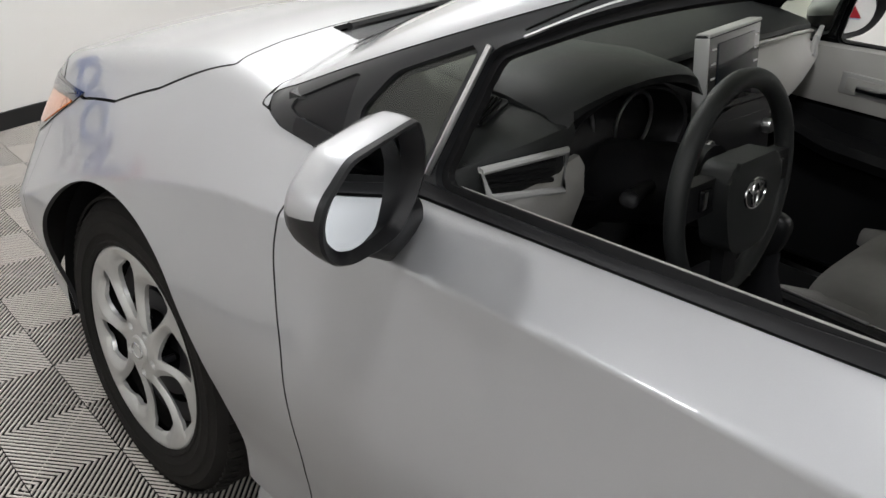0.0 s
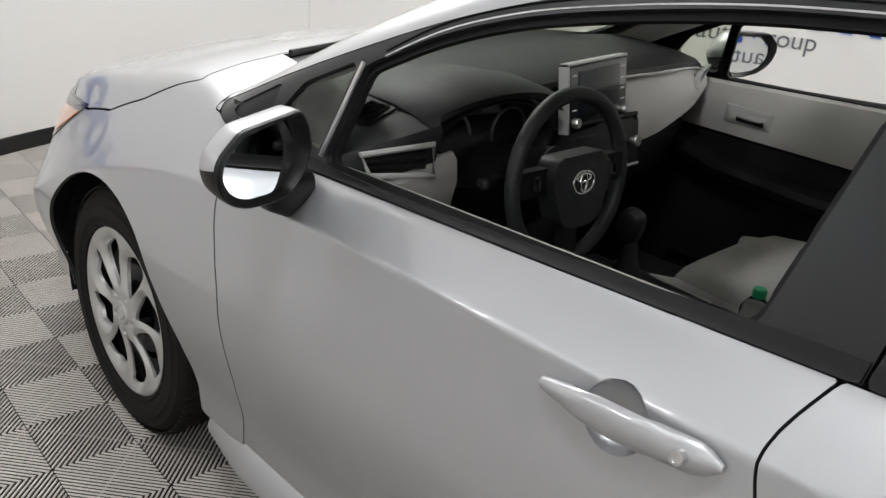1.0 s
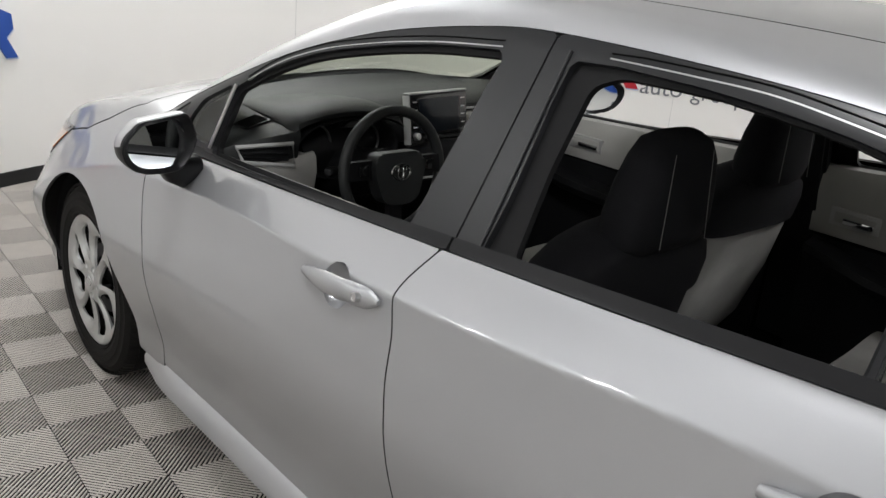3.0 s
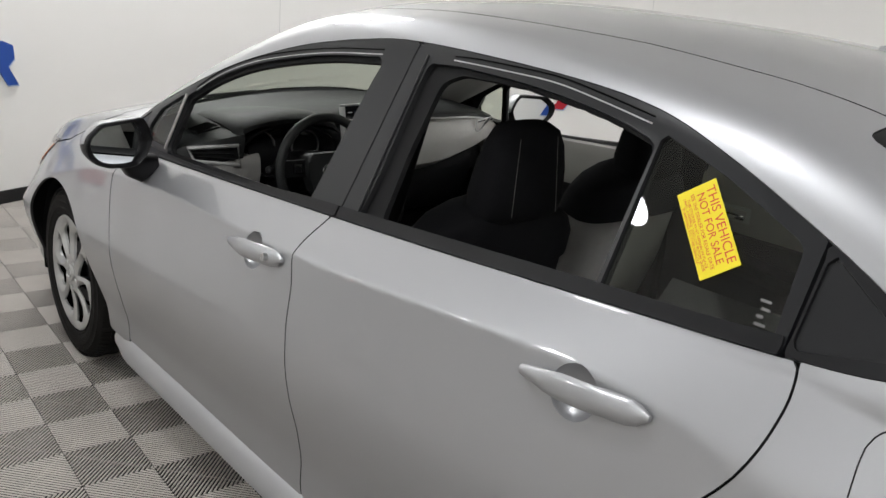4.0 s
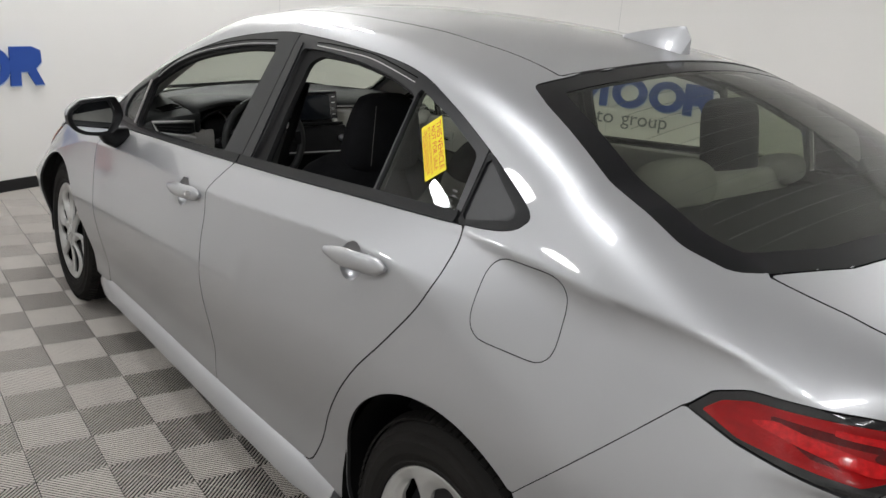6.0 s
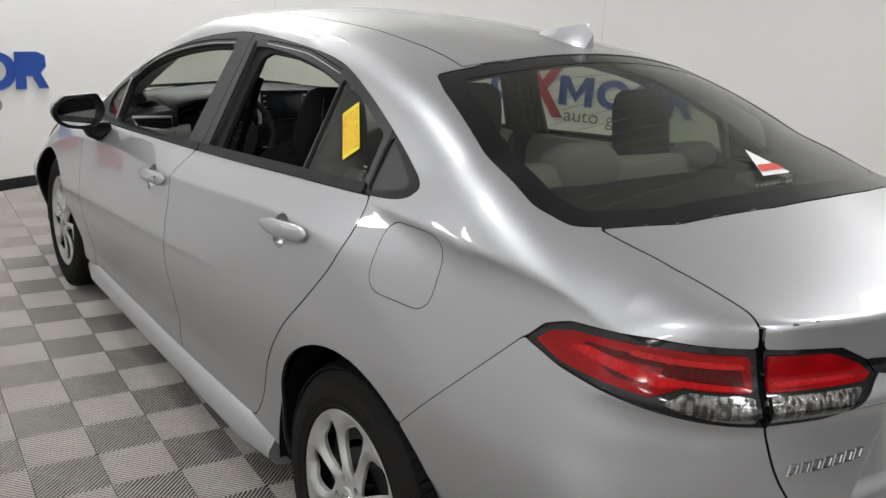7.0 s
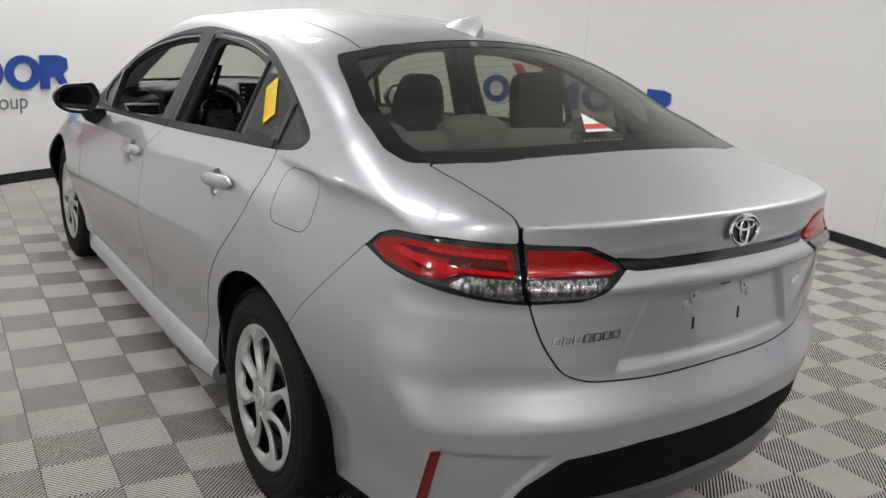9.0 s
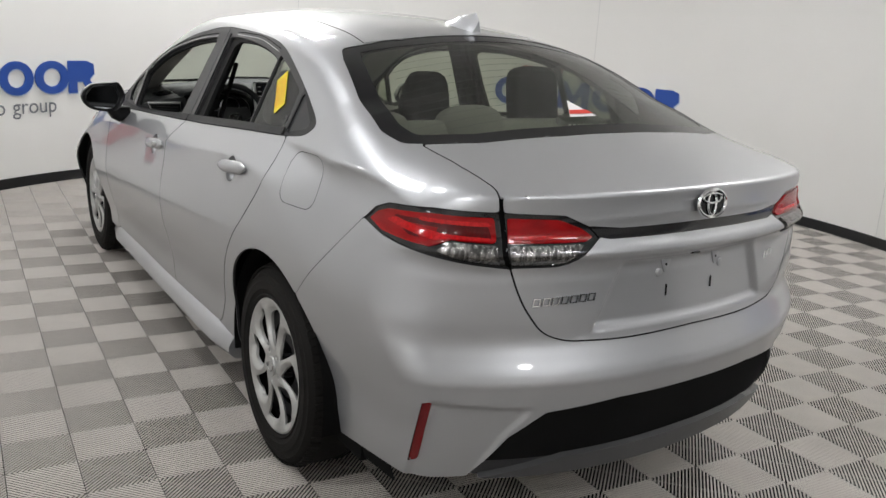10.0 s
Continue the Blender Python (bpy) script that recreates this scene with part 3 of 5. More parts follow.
CUPS = ((-0.03, 0.806), (-0.985, 0.867))
car = thing("car", "silver four-door saloon car with its side windows lowered", "car")
GAP = 0.0019
for s in (SIDE, REAR):
    s.doors_f = inside(s.y, s.z, FRONT_DOOR)
    s.doors_r = inside(s.y, s.z, REAR_DOOR)
    s.win = inside(s.y, s.z, rounded(WINDOWS, 0.02, 4))
    s.hood = inside(s.a, s.y, HOOD)
    s.screen = inside(s.a, s.y, SCREEN)
    s.cowl = inside(s.a, s.y, COWL)
    s.roof = inside(s.a, s.y, ROOFTOP)
    s.pane = inside(s.a, s.y, REAR_PANE)
    s.lid = inside(s.a, s.y, LID_TOP)
    s.lamp = inside(s.u, s.z, LAMP_OUT)
    s.bump = inside(s.u, s.z, BUMP_EDGE)
    s.up = np.minimum(s.z - 0.885, 1.0)
# what counts only where the skin faces that way
up = SIDE.N[..., 2]


def upward(f):
    return np.where(up > 0.22, f, np.minimum(f, -0.05))


SIDE.hood, SIDE.screen, SIDE.cowl = upward(SIDE.hood), upward(SIDE.screen), upward(SIDE.cowl)
SIDE.roof, SIDE.pane, SIDE.lid = upward(SIDE.roof), upward(SIDE.pane), upward(SIDE.lid)
SIDE.lamp = np.where(SIDE.y < -1.6, SIDE.lamp, -1.0)
SIDE.bump = np.where(SIDE.y < -1.45, SIDE.bump, -1.0)
SIDE.lid = np.where(SIDE.z > 0.9, SIDE.lid, -1.0)
SILL_Z = 0.262
fuel = inside(SIDE.y, SIDE.z, FUEL)
BELT_LINE = curve([(-1.4, 1.036), (-1.35, 1.022), (-1.242, 1.009), (-0.926, 0.985), (-0.24, 0.93), (0.75, 0.868), (0.92, 0.874)])
for s in (SIDE, REAR):
    s.hollow = least(-s.win, -s.screen, -s.pane)
opens = [inside(SIDE.y, SIDE.z, rounded(q, 0.02, 4)) for q in (FRONT_OPEN, REAR_OPEN)]
panes = [inside(SIDE.y, SIDE.z, rounded(q, 0.012, 3)) for q in (FRONT_PANE, QUARTER_PANE)]
sail = inside(SIDE.y, SIDE.z, rounded(SAIL, 0.012, 3))
cover = inside(SIDE.y, SIDE.z, rounded(QUARTER_COVER, 0.012, 3))
front_lip = inside(SIDE.y, SIDE.z, rounded(SEAL_REAR, 0.012, 3))
seals = [opens[0] + 0.01, np.maximum(opens[1] + 0.006, front_lip)]
fender_zone = np.minimum(SIDE.y - 0.76, np.maximum(0.885 - SIDE.z, SIDE.y - 1.045))
bpost = SIDE.y - (-0.242 - 0.09 * (SIDE.z - 0.93))
cpost = SIDE.y + 1.238 + 0.02 * (1.15 - SIDE.z)
above = SIDE.z - BELT_LINE(SIDE.y)
nose_split = 1.80 + 0.25 * (SIDE.z - 0.62)
cup_hole = least(*[np.hypot((SIDE.y - y) / 1.05, SIDE.z - z) - 0.042 for y, z in CUPS])
for hand in (-1, 1):
    on = SIDE.x * hand + 0.02
    skin_free = least(on, -SIDE.doors_f - GAP, -SIDE.doors_r - GAP, -SIDE.win, -SIDE.hood - GAP, -SIDE.screen, -SIDE.cowl, -SIDE.roof - 0.004, -SIDE.pane, -SIDE.lid - GAP, -SIDE.lamp, -SIDE.bump - 0.0008, arch(SIDE), SIDE.z - 0.24)
    SIDE.cut("front_fender", least(skin_free, fender_zone - GAP * 0.6, nose_split - SIDE.y), PAINT, car)
    SIDE.cut("front_bumper", least(skin_free, SIDE.y - nose_split - GAP), PAINT, car)
    SIDE.cut("body_side", least(skin_free, np.where(SIDE.y < -1.95, SIDE.u - 0.5445, 1.0), -fender_zone - GAP * 0.6, -fuel - GAP * 0.5 if hand < 0 else on), PAINT, car)
    if hand < 0:
        SIDE.cut("fuel_flap", least(fuel - GAP * 0.5, on), PAINT, car)
    fd = SIDE.cut("front_door", least(on, SIDE.doors_f - GAP, -SIDE.win - GAP * 0.5, SIDE.z - SILL_Z, cup_hole), PAINT, car)
    rd = SIDE.cut("rear_door", least(on, SIDE.doors_r - GAP, -SIDE.win - GAP * 0.5, SIDE.z - SILL_Z, arch(SIDE, 0.02), cup_hole), PAINT, car)
    SIDE.cut("window_frame", least(on, SIDE.win - 0.001, -seals[0], -panes[0], -sail, bpost - 0.002), SATIN, fd, "satin black window frame", sink=0.001, flange=0.022)
    SIDE.cut("window_frame", least(on, SIDE.win - 0.001, -seals[1], -panes[1], -bpost - 0.002, cpost - 0.002), SATIN, rd, "satin black window frame", sink=0.001, flange=0.022)
    for f, hole, own in ((seals[0], opens[0], fd), (seals[1], opens[1], rd)):
        SIDE.cut("window_seal", least(on, f + 0.004, -hole), SEAL, own, "black rubber window seal", sink=0.013, flange=0.012)
    SIDE.cut("quarter_trim", least(on, SIDE.win - 0.001, -cover, -cpost - 0.002), TRIM, car, sink=-0.001)
    SIDE.cut("quarter_cover", least(on, cover - 0.001), SATIN, car, "satin black triangular cover", sink=0.004)
    SIDE.cut("sail_cover", least(on, sail - 0.001), TRIM, fd, "black triangular mirror cover", sink=0.004)
    SIDE.cut("belt_moulding", least(on, SIDE.win - 0.0005, 0.024 - above, bpost - 0.003, 0.93 - SIDE.y), TRIM, fd, "black belt moulding", sink=-0.006, flange=0.01)
    SIDE.cut("belt_moulding", least(on, SIDE.win - 0.0005, 0.024 - above, -bpost - 0.003, cpost - 0.003), TRIM, rd, "black belt moulding", sink=-0.006, flange=0.01)
    for f, own in ((panes[0], fd), (panes[1], rd)):
        w = SIDE.cut("window_glass", least(on, f + 0.006), GLASS, own, "fixed tinted glass", sink=0.007, flange=0)
        w.visible_shadow = False
SIDE.cut("hood", SIDE.hood - GAP, PAINT, car)
SIDE.cut("cowl", SIDE.cowl - 0.001, PLASTIC, car, sink=0.012)
SIDE.cut("roof", SIDE.roof, PAINT, car)
SIDE.cut("windscreen_border", least(SIDE.screen, 0.018 - SIDE.screen), GLOSS, car, sink=0.002)
w = SIDE.cut("windscreen", SIDE.screen - 0.014, GLASS, car, sink=0.003, flange=0)
w.visible_shadow = False
SIDE.cut("rear_window_border", least(SIDE.pane, 0.055 - SIDE.pane), BAND, car, sink=0.002)
w = w_rear = SIDE.cut("rear_window", SIDE.pane - 0.05, GLASS_R, car, "tinted rear window", sink=0.003, flange=0)
w.visible_shadow = False
# near-black sheet added behind the panels to paint shade into their gaps
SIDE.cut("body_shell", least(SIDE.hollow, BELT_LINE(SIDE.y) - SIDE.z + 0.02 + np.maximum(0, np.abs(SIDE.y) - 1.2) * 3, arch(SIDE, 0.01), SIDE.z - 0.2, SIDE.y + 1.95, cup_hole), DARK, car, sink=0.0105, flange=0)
SIDE.cut("headliner", least(SIDE.hollow - 0.005, SIDE.z - BELT_LINE(SIDE.y) - 0.0, 1.25 - np.abs(SIDE.y + 0.15)), LINER, car, "light beige headliner", sink=0.03, flange=0.0)

# tail
R = REAR
lid_zone = inside(R.u, R.z, rounded(LID_EDGE, 0.06))
lamp_in = inside(R.u, R.z, LAMP_IN)
garnish = inside(R.u, R.z, GARNISH)
RECESS = rounded([(-0.345, 0.662), (0.345, 0.662), (0.262, 0.84), (-0.262, 0.84)], 0.02)
rec = inside(R.x, R.z, RECESS)
dish = 0.018 * np.clip(rec / 0.02, 0, 1) ** 2 * (3 - 2 * np.clip(rec / 0.02, 0, 1))
pocket = np.clip(inside(R.u, R.z, [(0.645, 0.506), (0.44, 0.486), (0.505, 0.4), (0.6, 0.2), (0.72, 0.2)]) / 0.008, 0, 1)
pocket = 0.008 * pocket ** 2 * (3 - 2 * pocket)
lid = SIDE.cut("trunk_lid", least(SIDE.lid - GAP, lip(SIDE) + 0.001), PAINT, car, flange=0.012)
R.cut("lid_face", least(lid_zone - GAP, -lamp_in, -garnish, 0.006 - lip(R)), PAINT, lid, dish=dish)
VALANCE = [(0.7, 0.1), (0.565, 0.292), (0.49, 0.409), (0.415, 0.476), (0.24, 0.496), (-0.2, 0.502), (-0.2, 0.1)]
REFLECT = [(0.657, 0.50), (0.637, 0.507), (0.672, 0.33), (0.695, 0.315)]
val = inside(R.u, R.z, VALANCE)
refl = inside(R.u, R.z, REFLECT)
bumper = R.cut("rear_bumper", least(R.bump - 0.0008, -lid_zone - GAP, arch(R), -val, -refl, R.z - 0.24 - 0.1 * np.clip(1.0 - R.u, 0, 1)), PAINT, car, flange=0.015, dish=pocket)
R.cut("valance", least(val - 0.001, R.z - 0.285), PLASTIC, bumper, "black textured lower valance", sink=0.012)
for hand in (-1, 1):
    R.cut("reflector", least(R.x * hand, refl), REDMARK, bumper, "slim red reflector", sink=0.004)
R.cut("lower_lip", least(inside(R.u, R.z, [(0.56, 0.287), (0.445, 0.313), (0.36, 0.337), (-0.2, 0.348), (-0.2, 0.28), (0.34, 0.281)])), mat("grey_plastic", (0.05, 0.05, 0.052), 0.3, bump=0.1, vary=0.1), bumper, "grey lower lip", sink=-0.006, flange=0.03)
R.cut("garnish", garnish - 0.001, GLOSS, lid, "gloss black garnish strip", sink=0.003)
RED_OUT = [(0.848, 0.893), (0.825, 0.915), (0.79, 0.928), (0.67, 0.944), (0.552, 0.948), (0.544, 0.893), (0.63, 0.893), (0.67, 0.872), (0.8, 0.876)]
CLEAR_OUT = [(0.541, 0.888), (0.533, 0.843), (0.6, 0.852), (0.655, 0.866), (0.625, 0.888)]
RED_IN = [(0.528, 0.948), (0.42, 0.944), (0.37, 0.922), (0.345, 0.903), (0.36, 0.894), (0.522, 0.893)]
CLEAR_IN = [(0.518, 0.888), (0.512, 0.842), (0.42, 0.843), (0.40, 0.85), (0.365, 0.888)]
for hand in (-1, 1):
    on = np.where(R.x * hand > 0.05, 1.0, -1.0)
    tl = R.cut("tail_lamp", least(on, R.lamp - GAP), GLOSS, car, "red and clear tail lamp with a black border", sink=0.004)
    R.cut("red_lens", least(on, inside(R.u, R.z, RED_OUT)), REDLENS, tl, sink=-0.001, flange=0.006)
    R.cut("clear_lens", least(on, inside(R.u, R.z, CLEAR_OUT)), REFLECTOR, tl, sink=-0.001, flange=0.006)
    for q in ([(0.70, 0.932), (0.56, 0.937), (0.557, 0.928), (0.7, 0.923)], [(0.79, 0.905), (0.66, 0.886), (0.63, 0.894), (0.555, 0.895), (0.555, 0.902), (0.65, 0.903), (0.76, 0.917)]):
        R.cut("lens_rib", least(on, inside(R.u, R.z, q)), REDBRIGHT, tl, sink=-0.003, flange=0.003)
    R.cut("lens_chamber", least(on, inside(R.u, R.z, rounded([(0.65, 0.925), (0.562, 0.929), (0.553, 0.898), (0.625, 0.897), (0.662, 0.906)], 0.006))), DARKRED, tl, sink=-0.002, flange=0.003)
    R.cut("lens_chamber", least(on, inside(R.u, R.z, [(0.768, 0.921), (0.70, 0.926), (0.651, 0.925), (0.651, 0.915), (0.70, 0.914), (0.765, 0.912)])), DARKRED, tl, sink=-0.002, flange=0.003)
    R.cut("lens_chamber", least(on, inside(R.u, R.z, [(0.745, 0.9), (0.72, 0.887), (0.69, 0.886), (0.715, 0.902)])), DARKRED, tl, sink=-0.002, flange=0.003)
    tl = R.cut("tail_lamp", least(on, lamp_in - GAP), GLOSS, car, "inner tail lamp on the trunk lid", sink=0.004)
    R.cut("red_lens", least(on, inside(R.u, R.z, RED_IN)), REDLENS, tl, sink=-0.001, flange=0.006)
    R.cut("clear_lens", least(on, inside(R.u, R.z, CLEAR_IN)), REFLECTOR, tl, sink=-0.001, flange=0.006)
    R.cut("lens_rib", least(on, inside(R.u, R.z, [(0.52, 0.909), (0.395, 0.908), (0.375, 0.901), (0.52, 0.899)])), REDBRIGHT, tl, sink=-0.003, flange=0.003)
# same near-black backing, for the shade in the tail's gaps
R.cut("tail_shell", least(R.z - 0.33, 1.0 - R.z, 0.95 - R.u, arch(R, 0.01), -rec), DARK, car, sink=0.0105, flange=0)

# underbody, sills and wheel housings
part("underbody", box((1.45, 3.7, 0.06), (0, 0.05, 0.22), 0.01), DARK, car)
for hand in (-1, 1):
    prof = [(0.76, 0.29), (0.79, 0.272), (0.822, 0.215), (0.822, 0.195), (0.80, 0.168), (0.74, 0.16)]
    rings = []
    for k in range(41):
        y = 0.965 - k / 40 * 1.87
        ins = 0.0 + 0.03 * max(0, (y - 0.8)) / 0.165 + 0.02 * max(0, -0.75 - y) / 0.15
        rings.append([(hand * (px - ins - (0.86 - float(WIDE(y))) * 0.5), y, pz) for px, pz in prof])
    part("sill", loft(rings, closed=True), PAINT, car)
    for y, z, rad in ARCHES:
        bm = bmesh.new()
        rr = rad + 0.004
        rings = []
        for k in range(25):
            a = radians(-12 + 204 * k / 24)
            rings.append([(hand * x, y + rr * q * math.cos(a), z + rr * q * math.sin(a)) for x, q in ((0.80, 1.0), (0.5, 1.0), (0.5, 0.2))])
        part("wheel_housing", loft(rings, bm, cap=False, closed=False), DARK, car)


# ---- wheels ----
TWIST = 1


def make_wheel(parent, m):
    w = part("wheel", spun([(0.0, -0.09), (0.19, -0.09), (0.2, -0.02), (0.17, 0.0), (0.0, 0.0)], 40), STEEL, parent, m=m)
    prof = [(0.208, 0.085), (0.213, 0.098), (0.221, 0.101), (0.224, 0.0985), (0.236, 0.101), (0.239, 0.1035), (0.262, 0.1035), (0.265, 0.101), (0.28, 0.0975), (0.283, 0.0985), (0.293, 0.09), (0.303, 0.078), (0.31, 0.06), (0.314, 0.03), (0.315, 0.0), (0.314, -0.03), (0.31, -0.06), (0.29, -0.095), (0.2, -0.1), (0.2, -0.08), (0.2, 0.06)]
    tyre = part("tyre", spun(prof, 72), TYRE, w)
    # shoulder blocks of the tread, one ring on either edge
    for x0, sk in ((0.072, 0.4), (-0.072, -0.4)):
        bm = bmesh.new()
        for k in range(84):
            a = k * math.tau / 84
            r = Matrix.Rotation(a, 4, "Z") @ Matrix.Translation((0.3105, 0, x0)) @ Matrix.Rotation(sk * 0.5, 4, "X") @ Matrix.Rotation(-math.copysign(0.35, x0), 4, "Y")
            box((0.005, 0.0185, 0.032), (0, 0, 0), bm=bm, rot=None)
            bm.verts.ensure_lookup_table()
            bmesh.ops.transform(bm, matrix=r, verts=bm.verts[-8:])
        tagged(part("tread", bm, TYRE, tyre, smooth=False), "worn shoulder blocks of the tread", kind="stuff")
    # cover: one dished disc with eight swept windows and five nut hollows
    rr = np.concatenate([np.linspace(0.002, 0.04, 6), np.linspace(0.044, 0.19, 38), np.linspace(0.193, 0.216, 9)])[:, None]
    tt = np.linspace(0, math.tau, 361)[None]
    lean = tt + 0.03 * (rr / 0.21) ** 2 * TWIST
    sec = np.mod(lean / math.tau * 8 * TWIST, 1.0)
    mid = np.clip((rr - 0.055) / 0.15, 0, 1)
    bell = np.sqrt(np.clip(1 - ((rr - 0.126) / 0.06) ** 2, 0, 1))
    wide = 0.74 * bell
    edge = np.minimum(sec, wide - sec) * rr * math.tau / 8
    window = np.where((np.abs(rr - 0.126) < 0.06) & (sec < wide), np.maximum(edge, 0), -np.minimum(np.abs(sec - wide * 0.5) - wide * 0.5, 1 - sec) * rr * math.tau / 8 - 0.3 * np.maximum(np.abs(rr - 0.126) - 0.06, 0))
    nuts = np.maximum.reduce([0.0095 - np.hypot(rr * np.cos(tt) - 0.05 * math.cos(a), rr * np.sin(tt) - 0.05 * math.sin(a)) for a in (k * math.tau / 5 + 0.3 for k in range(5))])
    blade = np.clip((sec - wide) / np.maximum(1 - wide, 0.05), 0, 1)
    h = 0.096 - 0.013 * np.sin(np.pi * mid) - 0.05 * np.clip((rr - 0.207) / 0.01, 0, 1) ** 2 * 0.3
    h = h + 0.011 * np.sin(np.pi * mid) ** 0.7 * (1 - np.abs(2 * blade - 1.15) ** 1.3) * (blade > 0)
    dip = np.clip((rr - 0.168) / 0.012, 0, 1) * np.clip((0.205 - rr) / 0.03, 0, 1)
    h = h - 0.013 * dip * np.clip(1 - np.abs(sec - 0.3) / 0.3, 0, 1)
    at = np.stack(np.broadcast_arrays(rr * np.cos(tt), rr * np.sin(tt), h), -1)
    n = np.cross(np.gradient(at, axis=0), np.gradient(at, axis=1))
    n[:, 0] = n[:, -1] = (n[:, 1] + n[:, -2])
    disc = Skin(at, n / np.maximum(np.linalg.norm(n, axis=-1, keepdims=True), 1e-12) * np.sign(n[..., 2:3]))
    cov = disc.cut("wheel_cover", least(-window, -nuts), COVER, w, "silver plastic wheel cover with swept blades", flange=0.009)
    part("hub_cap", spun([(0.031, 0.09), (0.031, 0.098), (0.028, 0.101), (0.0, 0.102)], 32), COVER, cov)
    for rad, z in ((0.15, 0.045), (0.09, 0.05)):
        part("brake_ring", spun([(rad + 0.022, z - 0.03), (rad + 0.022, z), (rad, z + 0.004), (rad - 0.02, z)], 40), STEEL, cov)
    ring = [Vector((0.021 * math.cos(q), 0.015 * math.sin(q), 0.1025)) for q in (i * math.tau / 20 for i in range(20))]
    part("emblem", tube(ring, 0.0018, 6, closed=True), CHROME, cov, "small chrome oval emblem")
    for k in range(5):
        a = k * math.tau / 5 + 0.3
        part("wheel_nut", spun([(0.008, 0.05), (0.008, 0.078), (0.0, 0.08)], 8, m=Matrix.Translation((0.05 * math.cos(a), 0.05 * math.sin(a), 0))), STEEL, cov)
    return w


for hand in (-1, 1):
    for y in (1.35, -1.35):
        m = Matrix.Translation((hand * 0.71, y, 0.316)) @ Matrix.Rotation(hand * math.pi / 2, 4, "Y") @ Matrix.Rotation(0.35 + y, 4, "Z")
        make_wheel(car, m)


# ---- outer fittings ----
def on_body(y, z, out=0.0, hand=-1):
    """The point of the body's side at that place, moved out, and its frame: along, up the side, outward."""
    p = cast(np.array([[0.0, y, z]]), np.array([[-1.0, 0.0, 0.0]]))[0]
    n = slope(p[None])[0]
    n = Vector((n[0] * -hand, n[1], n[2]))
    p = Vector((p[0] * -hand, p[1], p[2])) + n * out
    fwd = (Vector((0, 1, 0)) - n * n.y).normalized()
    return p, fwd, n.cross(fwd) if hand > 0 else fwd.cross(n), n


def superell(sx, sy, sz, e1=0.5, e2=0.5, n=20, m=None, bm=None):
    """A cushion-like rounded body with half sizes sx, sy, sz."""
    own = bm or bmesh.new()
    m = m or Matrix()

    def pw(v, e):
        return math.copysign(abs(v) ** e, v)
    rings = []
    for i in range(1, n):
        a = -math.pi / 2 + math.pi * i / n
        rings.append([m @ Vector((sx * pw(math.cos(a), e1) * pw(math.cos(b), e2), sy * pw(math.cos(a), e1) * pw(math.sin(b), e2), sz * pw(math.sin(a), e1))) for b in (k * math.tau / (2 * n) for k in range(2 * n))])
    return loft(rings, own)


def door_handle(own, y0, z0, y1, z1, key, hand):
    """A grip bar over a dished cup."""
    rings = []
    N = 17
    for i in range(N):
        t = i / (N - 1)
        p, f, u, n = on_body(y0 + (y1 - y0) * t, z0 + (z1 - z0) * t, 0.0, hand)
        hgt = 0.031 * math.sin(math.pi * min(1, max(0, t * 0.9 + 0.07))) ** 0.45
        wid = 0.008 + 0.0125 * min(1, t * 2.6) ** 0.8 if t < 0.85 else 0.0205 - 0.05 * (t - 0.85) ** 1.2
        wid *= math.sqrt(max(0.1, 1 - (max(0, t - 0.88) / 0.12) ** 2))
        low = 0.001 if t < 0.2 or t > 0.66 else 0.014
        ring = []
        for k in range(12):
            a = k * math.tau / 12
            h = hgt * (0.5 + 0.5 * math.sin(a)) + low * (0.5 - 0.5 * math.sin(a))
            ring.append(p + u * wid * math.cos(a) * (1 if math.sin(a) < 0.9 else 0.7) + n * h)
        rings.append(ring)
    h = part("door_handle", loft(rings), PAINT, own, "silver door handle")
    return h


def cup(own, y, z, hand):
    """The finger hollow behind the grip: a shallow lit bowl with a dark upper part."""
    p, f, u, n = on_body(y, z, 0.0, hand)
    bm = bmesh.new()
    rings = []
    for rr, dep in ((1.0, 0.001), (0.95, 0.006), (0.8, 0.017), (0.5, 0.026), (0.02, 0.029)):
        rings.append([p + f * 0.0455 * rr * math.cos(a) + u * 0.0445 * rr * math.sin(a) - n * dep for a in (k * math.tau / 32 for k in range(32))])
    loft(rings, bm, cap=False)
    return bm


HANDLES = ((0.072, 0.803, -0.166, 0.822, -0.03, 0.806), (-0.887, 0.866, -1.12, 0.886, -0.985, 0.867))
MIRROR_FACE = [(1.001, 0.945), (0.994, 0.969), (0.953, 1.0), (0.825, 1.006), (0.804, 0.976), (0.792, 0.939), (0.806, 0.904), (0.836, 0.872), (0.876, 0.87), (0.935, 0.878), (0.968, 0.892), (0.992, 0.916)]


